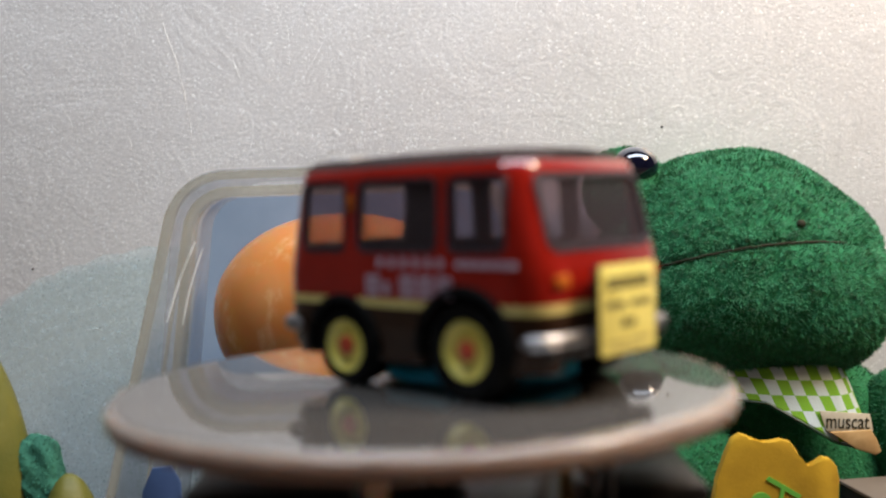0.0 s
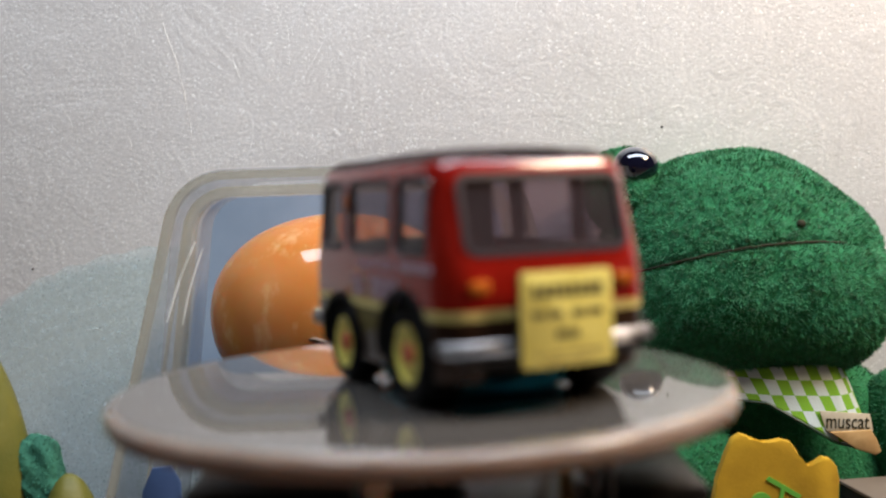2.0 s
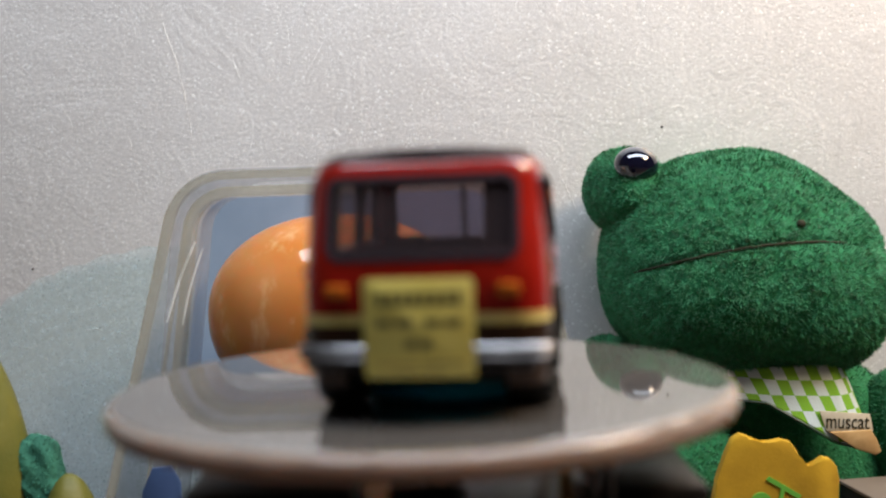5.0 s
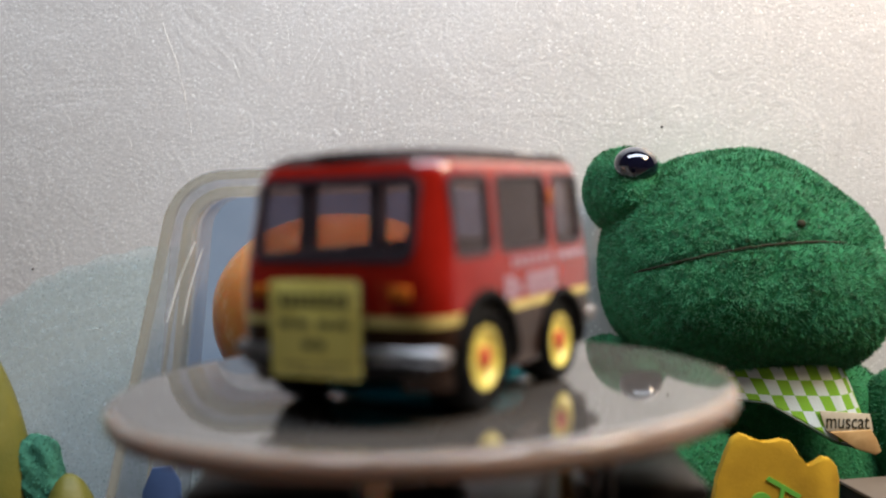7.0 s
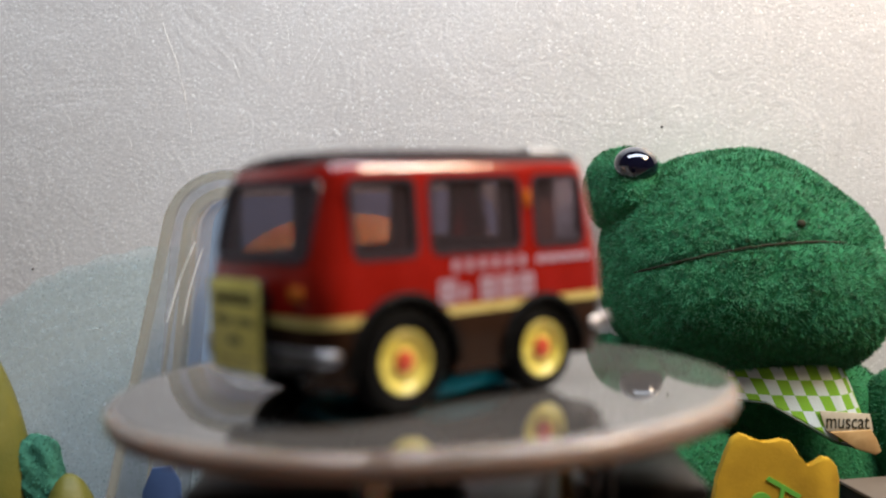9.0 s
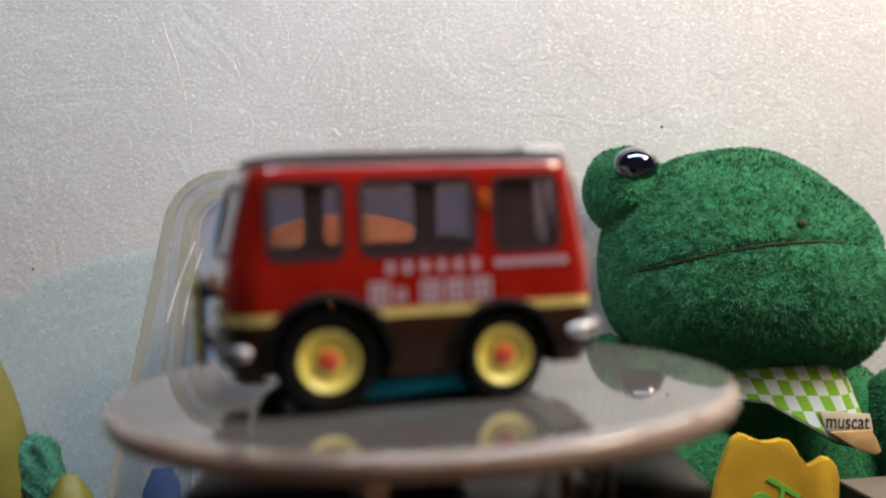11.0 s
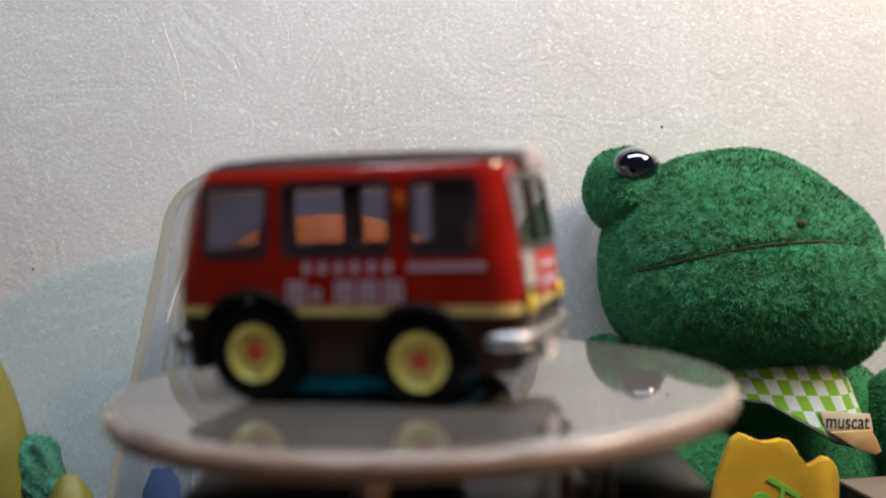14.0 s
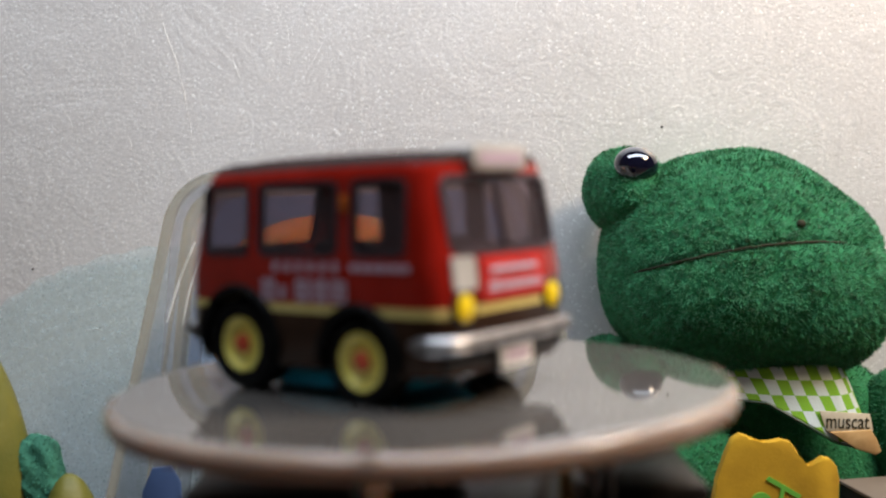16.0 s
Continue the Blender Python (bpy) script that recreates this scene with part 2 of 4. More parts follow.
def rounded(w, h, r, n=5):
    """Corner-rounded rectangle outline, centred."""
    pts = []
    for cx, cy, a0 in ((w / 2 - r, h / 2 - r, 0), (-w / 2 + r, h / 2 - r, 90), (-w / 2 + r, -h / 2 + r, 180), (w / 2 - r, -h / 2 + r, 270)):
        for i in range(n + 1):
            a = radians(a0 + 90 * i / n)
            pts.append((cx + r * math.cos(a), cy + r * math.sin(a)))
    return pts


def prism(outline, d0, d1, place, bevel=0.0, bm=None):
    """Extrude a closed outline (u, v) from depth d0 to d1; place(u, v, d) gives the point."""
    bm = bm or bmesh.new()
    a = [bm.verts.new(place(u, v, d0)) for u, v in outline]
    b = [bm.verts.new(place(u, v, d1)) for u, v in outline]
    fa, fb = bm.faces.new(a), bm.faces.new(list(reversed(b)))
    n = len(a)
    sides = [bm.faces.new([a[(i + 1) % n], a[i], b[i], b[(i + 1) % n]]) for i in range(n)]
    if bevel:
        bmesh.ops.bevel(bm, geom=list(fa.edges) + list(fb.edges), offset=bevel, segments=2, affect="EDGES", profile=0.5)
    bmesh.ops.recalc_face_normals(bm, faces=bm.faces)
    return bm


def hoop(outline, width, d0, d1, place, bm=None):
    """A frame that follows a closed outline: inner edge on it, 'width' wide, from depth d0 to d1."""
    bm = bm or bmesh.new()
    n = len(outline)
    cu, cv = sum(p[0] for p in outline) / n, sum(p[1] for p in outline) / n
    rows = []
    for i, (u, v) in enumerate(outline):
        pu, pv = outline[i - 1]
        qu, qv = outline[(i + 1) % n]
        tu, tv = qu - pu, qv - pv
        ln = math.hypot(tu, tv) or 1
        nu, nv = tv / ln, -tu / ln
        if nu * (u - cu) + nv * (v - cv) < 0:
            nu, nv = -nu, -nv
        o = (u + nu * width, v + nv * width)
        rows.append([bm.verts.new(place(u, v, d0)), bm.verts.new(place(*o, d0)), bm.verts.new(place(*o, d1)), bm.verts.new(place(u, v, d1))])
    for i in range(n):
        a, b = rows[i], rows[(i + 1) % n]
        for k in range(4):
            bm.faces.new([a[k], a[(k + 1) % 4], b[(k + 1) % 4], b[k]])
    bmesh.ops.recalc_face_normals(bm, faces=bm.faces)
    return bm


def tube(points, radius, bm=None, segs=6):
    """A round cord along a line of points, tapering a little at the ends."""
    bm = bm or bmesh.new()
    pts = [Vector(p) for p in points]
    rings = []
    for i, p in enumerate(pts):
        d = (pts[min(i + 1, len(pts) - 1)] - pts[max(i - 1, 0)]).normalized()
        side = d.cross(Vector((0, 0.3, 1))).normalized()
        up = side.cross(d)
        r = radius * (0.55 if i in (0, len(pts) - 1) else 1.0)
        rings.append([bm.verts.new(p + r * (math.cos(2 * math.pi * k / segs) * side + math.sin(2 * math.pi * k / segs) * up)) for k in range(segs)])
    for a, b in zip(rings, rings[1:]):
        for k in range(segs):
            bm.faces.new([a[k], a[(k + 1) % segs], b[(k + 1) % segs], b[k]])
    bm.faces.new(rings[0][::-1]), bm.faces.new(rings[-1])
    bmesh.ops.recalc_face_normals(bm, faces=bm.faces)
    return bm


def blob(centre, radii, power=2.0, segs=64, rings=40, wob=0.0, seed=0, bm=None):
    """A soft stuffed form: a superellipsoid with a little unevenness."""
    bm = bm or bmesh.new()
    got = bmesh.ops.create_uvsphere(bm, u_segments=segs, v_segments=rings, radius=1.0)
    for v in got["verts"]:
        d = v.co.normalized()
        k = (abs(d.x) ** power + abs(d.y) ** power + abs(d.z) ** power) ** (-1.0 / power)
        k *= 1 + wob * noise.noise(d * 2.0 + Vector((seed, 0, 0)))
        v.co = Vector((centre[0] + d.x * k * radii[0], centre[1] + d.y * k * radii[1], centre[2] + d.z * k * radii[2]))
    return bm


def thing(name, place, label, category, group=""):
    ob = new(name)
    ob.empty_display_size = 0.01
    ob.location = [c * MM for c in place]
    return tagged(ob, label, category, group)


def shift(bm, place):
    bmesh.ops.translate(bm, vec=[-c for c in place], verts=bm.verts)
    return bm


# ---- the setting: desk, papered wall, the room behind the camera ----
DESK_Z = -85.0
tagged(part("desk_top", box(-700, 700, -600, 203, DESK_Z - 20, DESK_Z, 1.0), M_DESK), "dark brown desk top under the toys", "desk", kind="structure")
tagged(part("wall_north", box(-1200, 1200, 200, 260, -760, 1200), M_WALL), "silvery white crumpled paper wallpaper", "wall", kind="structure")
tagged(part("wall_south", box(-1200, 1200, -1460, -1400, -760, 1200), M_ROOM), "plain painted room wall", "wall", kind="structure")
tagged(part("wall_west", box(-1260, -1200, -1400, 260, -760, 1200), M_ROOM), "plain painted room wall", "wall", kind="structure")
tagged(part("wall_east", box(1200, 1260, -1400, 260, -760, 1200), M_ROOM), "plain painted room wall", "wall", kind="structure")
tagged(part("ceiling", box(-1260, 1260, -1460, 260, 1200, 1260), M_ROOM), "plain pale ceiling", "ceiling", kind="structure")
tagged(part("floor", box(-1260, 1260, -1460, 260, -820, -760), M_DESK), "dark room floor", "floor", kind="structure")

def crease(points, radius, name="wall_crease"):
    wall = bpy.data.objects["wall_north"]
    bm = tube([(x, 200.0 + 0.68 * radius, z) for x, z in points], radius)
    ob = part(name, bm, M_WALL, wall)
    ob.matrix_parent_inverse.identity()
    return ob


# raised folds in the paper
crease([(-84.5, 90), (-82.5, 79), (-79.5, 70), (-77.5, 60), (-75.8, 48), (-75.2, 36)], 0.24)
crease([(-44.5, 86), (-43.8, 78), (-43.6, 66), (-44.2, 56)], 0.22)
crease([(-54, 68), (-50, 74), (-46.5, 80)], 0.32)
crease([(-60, 34), (-56.5, 44), (-55.5, 55)], 0.4)
crease([(52, 1), (48, 14), (42.5, 27), (38, 36)], 0.35)
crease([(2, 84), (8, 81), (13, 85)], 0.4)
crease([(-139, 8), (-133, 14), (-127, 24)], 0.4)
crease([(-30, 82), (-33, 74), (-38, 66), (-41, 60)], 0.3)
crease([(-63, 76), (-60.5, 66), (-57, 58)], 0.35)
crease([(-118, 60), (-114, 52), (-112.5, 44)], 0.35)
crease([(-98, 52), (-95, 44), (-95.5, 38)], 0.3)
crease([(30, 78), (36, 70), (38, 61)], 0.3)


def build_film():
    base = (-112, 197, DESK_Z)
    film = thing("plastic_film", base, "pale blue translucent plastic film leaning on the wall", "plastic film")
    edge = [(-190, -85), (-190, -30), (-150, -16), (-141, -9), (-136, -3.4), (-131, -1.6), (-126, 2.6), (-121, 3.4), (-117, 6.0), (-111, 6.2), (-105, 9.2), (-98, 9.4), (-92, 11.6), (-84, 10.8), (-76, 11.9), (-62, 9.0), (-52, 2), (-48, -85)]
    on = lambda u, v, d: (u - base[0], d - base[1] + 0.8 * math.sin(u * 0.09) * 0.5, v - base[2])
    part("sheet", prism(edge, 198.0, 198.35, on), M_FILM, film)


build_film()
for n, (x, z) in enumerate(((-128.3, 5.3), (74.0, 44.0), (146.0, 25.0))):
    spot = part("wall_speck", blob((0, 0, 0), (0.45, 0.25, 0.4), 2, 10, 8), M_SPECK, bpy.data.objects["wall_north"])
    spot.location = (x * MM, 199.95 * MM, z * MM)


# ---- the clear case with the orange ball ----
def case_outline(inset, z_low=-84.0):
    """Rounded trapezoid in x and z, wider towards the bottom."""
    top, r = 31.8 - inset * 0.82, 15.0 - inset * 0.85
    left_top, right_top = -62.7 + inset, 24.7 - inset
    slope = 0.29 - 0.022 * inset
    pts = []
    lb, rb = left_top - slope * (top - z_low), right_top + slope * (top - z_low)
    pts.append((lb, z_low))
    for i in range(9):
        a = radians(180 - 10 - 80 * i / 8)
        pts.append((left_top + r + r * math.cos(a), top - r + r * math.sin(a)))
    for i in range(9):
        a = radians(90 - 80 * i / 8)
        pts.append((right_top - r + r * math.cos(a), top - r + r * math.sin(a)))
    pts.append((rb, z_low))
    return pts


def build_case():
    base = (-20, 130, DESK_Z)
    case = thing("clear_case", base, "clear plastic case standing upright with a pale blue card inside", "plastic case")
    on = lambda u, v, d: (u - base[0], d - base[1], v - base[2])
    part("outer_shell", hoop(case_outline(2.0), 2.0, 112, 172, on), M_CASE, case, "clear tapered side wall")
    part("front_flange", hoop(case_outline(7.2), 5.4, 113.5, 115, on), M_CASE, case, "clear rounded front border")
    part("outer_lip", hoop(case_outline(2.4), 1.9, 109.5, 112.6, on), M_CASE_EDGE, case, "thick yellowed rim")
    part("inner_lip", hoop(case_outline(7.4), 1.9, 110.5, 116, on), M_CASE_EDGE, case, "raised inner rim")
    part("step_line", hoop(case_outline(5.2), 0.6, 112.4, 114, on), M_CASE_EDGE, case, "moulded step line")
    part("inner_wall", hoop(case_outline(7.8), 1.0, 116, 130, on), M_CASE, case)
    part("back_card", prism([(3.1 + (u - 3.1) * 1.16, 24.0 + (v - 24.0) * 1.16) for u, v in case_outline(7.6, -40)], 158, 159.5, on), M_BLUE, case, "pale blue card lining")
    part("card_tab", prism([(-71.5, -85), (-68.6, -42), (-66.0, -36.6), (-61.6, -36.2), (-59.6, -40), (-58.4, -85)], 106, 107.2, on, 0.4), M_DKBLUE, case, "deep blue folded card")
    part("card_tab", shift(box(-58, -44, 130, 131.2, -85, -34, 0.4), base), M_BLUE, case, "blue folded card")
    # two thin pale tubes stand in for white highlights on the plastic
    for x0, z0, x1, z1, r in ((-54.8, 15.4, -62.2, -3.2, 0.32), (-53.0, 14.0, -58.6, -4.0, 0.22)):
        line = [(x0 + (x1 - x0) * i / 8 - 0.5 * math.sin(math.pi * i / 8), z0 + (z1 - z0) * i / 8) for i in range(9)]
        part("highlight_streak", tube([on(x, z, 110.8) for x, z in line], r), M_STREAK, case, "pale tube standing in for a highlight")
    for child in case.children:
        if child.name.split(".")[0] not in ("back_card", "card_tab"):
            child.visible_shadow = False
    return case


BALL_R = (31.3, 22.9, 24.1)
BALL_P = 2.15


def build_ball():
    c = (-23.5, 121.1, -3.2)
    base = (c[0], c[1], DESK_Z)
    toy = thing("swaying_toy", base, "swaying toy with a glossy orange plastic ball head", "toy")
    part("stand", lathe([(0, 0), (17, 0), (17, 2), (13, 5), (11, 40), (8, 56), (0, 58)], 32), M_BLUE, toy, "blue card stand")
    ball = part("ball", blob((0, 0, 0), BALL_R, BALL_P, 96, 64), M_ORANGE, toy, "glossy orange plastic ball with a drawn face")

    def on(x, z):
        u, v = x - c[0], z - c[2]
        k = max(0.0, 1 - abs(u / BALL_R[0]) ** BALL_P - abs(v / BALL_R[2]) ** BALL_P)
        return (u, -BALL_R[1] * k ** (1 / BALL_P) + 0.40, v)
    line = [on(-28.5 + 14.5 * i / 10, -4.6 - 4.0 * i / 10 + 0.2 * math.sin(i * 1.3)) for i in range(11)]
    part("drawn_line", tube(line, 0.9), M_STEM, ball, "dark brown drawn line")
    arc = [on(-27.0 + 7.0 * i / 10, 1.5 + 3.2 * (i / 10 - 0.38) ** 2 + 0.5 * i / 10) for i in range(11)]
    part("pale_mark", tube(arc, 0.75), M_PALE, ball, "pale greenish painted arc")
    return ball


build_case()
ball = build_ball()


# ---- plush frog with its kerchief ----
def pile(surface, count, length, seed, centre):
    """Short leaning fibres over the camera-side of a soft form, as one sheet of stuff."""
    rng = np.random.default_rng(seed)
    surface.faces.ensure_lookup_table()
    faces = [f for f in surface.faces if f.normal.y < 0.45]
    areas = np.array([f.calc_area() for f in faces])
    pick = rng.choice(len(faces), size=count, p=areas / areas.sum())
    verts, tris = [], []
    for i in pick:
        f = faces[i]
        a, b = float(rng.random()), float(rng.random())
        if len(f.verts) == 4:
            w = ((1 - a) * (1 - b), a * (1 - b), a * b, (1 - a) * b)
        else:
            w = (1 - a ** 0.5, a ** 0.5 * (1 - b), a ** 0.5 * b)
        p = Vector((0, 0, 0))
        for v, k in zip(f.verts, w):
            p += v.co * float(k)
        n = f.normal
        swirl = noise.noise_vector(p * 0.12) * 0.5 + noise.noise_vector(p * 0.5) * 0.85
        lean = (n * 0.75 + swirl + Vector(rng.normal(0, 0.38, 3).tolist()) + Vector((0, 0, -0.12))).normalized()
        if lean.dot(n) < 0.15:
            lean = (lean + n * 0.5).normalized()
        side = lean.cross(n)
        side = side.normalized() if side.length > 1e-4 else Vector((1, 0, 0))
        wide, tall = 0.105 * float(rng.uniform(0.7, 1.4)), length * float(rng.uniform(0.55, 1.25))
        b = p - n * 0.1
        k = len(verts)
        verts += [b - side * wide, b + side * wide, b + lean * tall * 0.6 + side * wide * 0.7, b + lean * tall]
        tris += [(k, k + 1, k + 2), (k, k + 2, k + 3)]
    return verts, tris


def add_pile(name, surface, count, length, seed, parent, centre=(0, 0, 0), material=None):
    verts, tris = pile(surface, count, length, seed, centre)
    me = bpy.data.meshes.new(name)
    me.from_pydata([(v * MM) for v in verts], [], tris)
    me.materials.append(material or M_PILE)
    ob = new(name, me)
    ob.parent = parent
    ob["kind"] = "stuff"
    return ob


HEAD_C, HEAD_R = (84.7, 158.0, 3.2), (37.2, 34.0, 31.1)


def head_power(dx, dz):
    """How square the head is: sloping at one brow, full at the jowls."""
    a = math.atan2(dz, dx)
    lobe = lambda deg: max(0.0, math.cos(a - radians(deg))) ** 2
    return 2.2 + 1.2 * lobe(-40) - 0.45 * lobe(42) + 0.35 * lobe(-145)


def mouth_z(x):
    return 9.6 + 0.065 * (x - 85) - 0.0045 * (x - 85) ** 2


def head_front(x, z):
    dx, dz = (x - HEAD_C[0]) / HEAD_R[0], (z - HEAD_C[2]) / HEAD_R[2]
    p = head_power(dx, dz)
    return HEAD_C[1] - HEAD_R[1] * max(0.02, 1 - abs(dx) ** p - abs(dz) ** p) ** (1 / p)


def frog_head():
    bm = bmesh.new()
    bmesh.ops.create_uvsphere(bm, u_segments=112, v_segments=72, radius=1.0)
    for v in bm.verts:
        d = v.co.normalized()
        p = head_power(d.x, d.z)
        k = (abs(d.x) ** p + abs(d.y) ** p + abs(d.z) ** p) ** (-1.0 / p)
        k *= 1 + 0.012 * noise.noise(d * 2.0 + Vector((3, 0, 0)))
        v.co = Vector([HEAD_C[i] + d[i] * k * HEAD_R[i] for i in range(3)])
        # a fold along the mouth, and cheeks that sit a little fuller below it
        if v.co.y < HEAD_C[1]:
            line = mouth_z(v.co.x)
            v.co.y += 1.3 * math.exp(-((v.co.z - line) / 1.1) ** 2)
            v.co.y -= 1.6 * math.exp(-((v.co.z - line + 14) / 11) ** 2)
    return bm


FROG_K = 1.025
FROG_FLOOR = 2.65


def build_frog():
    base = (88, 160, DESK_Z)
    frog = thing("plush_frog", base, "green terry plush frog sitting with a checked kerchief round its neck", "plush toy")
    head = shift(frog_head(), base)
    head.normal_update()
    add_pile("head_fur", head, 140000, 1.35, 1, frog)
    part("head", head, M_FROG, frog)
    mound = shift(blob((55.4, 165, 24.0), (10.8, 23, 12.1), 2.1, 40, 28, 0.03, 7), base)
    mound.normal_update()
    add_pile("eye_mound_fur", mound, 24000, 1.25, 2, frog)
    part("eye_mound", mound, M_FROG, frog)
    bm = bmesh.new()
    bmesh.ops.create_uvsphere(bm, u_segments=40, v_segments=28, radius=1.0)
    bm.transform(Matrix.Translation((55.4 - base[0], 146.2 - base[1], 30.9 - base[2])) @ Matrix.Rotation(radians(8), 4, "Y") @ Matrix.Rotation(radians(46), 4, "X") @ Matrix.Diagonal((5.9, 5.1, 4.7, 1)))
    part("eye", bm, M_EYE, frog, "glossy black bead eye")
    line = []
    for i in range(33):
        x = 52.5 + 52.5 * i / 32
        z = mouth_z(x)
        line.append((x - base[0], head_front(x, z) - base[1] + 0.2, z - base[2] + 0.07 * math.sin(i * 2.1)))
    part("mouth_seam", tube(line, 0.34), M_SEAM, frog, "dark stitched mouth line")
    part("nostril", shift(blob((92.9, head_front(92.9, 14.4) - 0.5, 14.4), (1.15, 1.0, 1.05), 2, 16, 10), base), M_SEAM, frog, "dark stitched nostril")
    body = shift(blob((95, 170, -54), (39, 28, 34), 2.2, 72, 40, 0.05, 11), base)
    for v in body.verts:
        v.co.z = max(v.co.z, FROG_FLOOR)
    body.normal_update()
    add_pile("body_fur", body, 22000, 1.25, 4, frog)
    part("body", body, M_FROG, frog)
    for c, r, s in (((65, 142, -49), (16, 11, 13), 21), ((46.5, 150, -22.6), (7.0, 7, 7.2), 22), ((129, 152, -44), (12, 12, 17), 23)):
        arm = shift(blob(c, r, 2.1, 36, 24, 0.06, s), base)
        for v in arm.verts:
            v.co.z = max(v.co.z, FROG_FLOOR)
        arm.normal_update()
        add_pile("limb_fur", arm, 7000, 1.2, s, frog)
        part("limb", arm, M_FROG, frog)
    # a little larger and closer to the wall
    frog.scale = (FROG_K, FROG_K, FROG_K)
    frog.location = [(e + FROG_K * (b * MM - e)) for e, b in zip(EYE, base)]
    return frog


def checked_cloth():
    m = mat("checked_kerchief_cotton", (0.5, 0.6, 0.3), 0.85)
    uv = node(m, "ShaderNodeTexCoord")
    ch = node(m, "ShaderNodeTexChecker", Scale=1.0, Color1=(0.17, 0.38, 0.02, 1), Color2=(0.50, 0.58, 0.58, 1))
    wire(m, uv, "UV", ch, "Vector")
    weave = node(m, "ShaderNodeTexNoise", Scale=1800.0, Detail=2.0)
    wire(m, uv, "Object", weave, "Vector")
    bp = node(m, "ShaderNodeBump", Strength=0.4, Distance=0.0002)
    wire(m, weave, "Fac", bp, "Height")
    b = m.node_tree.nodes["Principled BSDF"]
    wire(m, ch, "Color", b, "Base Color")
    wire(m, bp, "Normal", b, "Normal")
    return m


def bend(points, u):
    """A point on a line through evenly spaced points."""
    k = min(int(u * (len(points) - 1)), len(points) - 2)
    f = u * (len(points) - 1) - k
    f = f * f * (3 - 2 * f) * 0.3 + f * 0.7
    return [a + (b - a) * f for a, b in zip(points[k], points[k + 1])]


BAND_TOP = [(77.4, -24.0), (86.5, -23.3), (94.6, -22.9), (102.6, -22.7), (109.3, -24.2)]
BAND_LOW = [(78.6, -31.6), (86.4, -32.4), (94.6, -37.2), (103.8, -43.0), (115.8, -46.9)]


def kerchief_point(u, v):
    """u along the neck band, v from its upper edge down to the point."""
    (x0, z0), (x1, z1) = bend(BAND_TOP, u), bend(BAND_LOW, u)
    y = 142.0 - 4.5 * math.sin(math.pi * min(1, u * 0.9)) + 6.0 * max(0.0, u - 0.82) * (1 - v) / 0.18 - 1.5 * v + 0.4 * math.sin(u * 11 + v * 4)
    return Vector((x0 + (x1 - x0) * v, y, z0 + (z1 - z0) * v))


def build_kerchief():
    base = (95, 140, -35)
    cloth = thing("kerchief", base, "green and white checked cotton kerchief tied on a plush frog", "kerchief")
    bm = bmesh.new()
    lay = bm.loops.layers.uv.new("UVMap")
    nu, nv = 56, 20
    grid = [[bm.verts.new(kerchief_point(i / nu, j / nv) - Vector(base)) for j in range(nv + 1)] for i in range(nu + 1)]
    for i in range(nu):
        for j in range(nv):
            f = bm.faces.new([grid[i][j], grid[i][j + 1], grid[i + 1][j + 1], grid[i + 1][j]])
            for loop in f.loops:
                p = loop.vert.co + Vector(base)
                # the print slants, and runs on round the fold at the end
                x = p.x + 0.42 * (p.z + 23)
                loop[lay].uv = ((x + max(0, x - 106) * 1.2 - 78.4) / 3.0, (-p.z - 18.6) / 4.0 - 0.012 * (p.x - 90))
    ob = part("cloth", bm, checked_cloth(), cloth)
    mod = ob.modifiers.new("thick", "SOLIDIFY")
    mod.thickness, mod.offset = 0.0006, 0
    hem = [kerchief_point(i / 30, 1.0) - Vector(base) + Vector((0, -0.3, -0.25)) for i in range(31)]
    part("hem", tube(hem, 0.4), M_HEM, cloth, "dark green hem cord")
    # cloth label with its printed word, and the darker tip below it
    place = Vector((106.3, 135.3, -37.9))
    turn = Matrix.Translation(place - Vector(base)) @ Matrix.Rotation(radians(3), 4, "Y")
    bm = prism([(-6.9, 2.9), (6.2, 2.3), (7.3, -2.2), (-5.0, -2.4)], 0.0, 0.4, lambda u, v, d: (u, d, v), 0.1)
    bm.transform(turn)
    part("cloth_label", bm, M_BEIGE, cloth, "beige printed cloth label")
    text = bpy.data.curves.new("word", "FONT")
    text.body, text.size, text.align_x, text.align_y, text.extrude = "muscat", 0.0049, "CENTER", "CENTER", 0.00004
    word = new("word", text)
    bpy.context.view_layer.update()
    me = bpy.data.meshes.new_from_object(word.evaluated_get(bpy.context.evaluated_depsgraph_get()))
    bpy.data.objects.remove(word)
    me.transform(Matrix.Translation((turn.translation) * MM) @ turn.to_3x3().to_4x4() @ Matrix.Translation((0.0004, -0.00010, 0.0001)) @ Matrix.Rotation(radians(90), 4, "X") @ Matrix.Diagonal((0.82, 1.15, 1, 1)))
    me.materials.append(M_SEAM)
    w = new("printed_word", me)
    w.parent = cloth
    w["label"] = "dark printed word muscat"
    tip = prism([(102.0, -40.3), (112.8, -40.0), (114.4, -42.8), (115.4, -45.8), (113.9, -46.7), (109.0, -45.0)], 134.9, 136.6, lambda u, v, d: (u, d, v), 0.3)
    part("tip", shift(tip, base), M_TAN, cloth, "tan folded cloth tip")
    return cloth


build_frog()
build_kerchief()
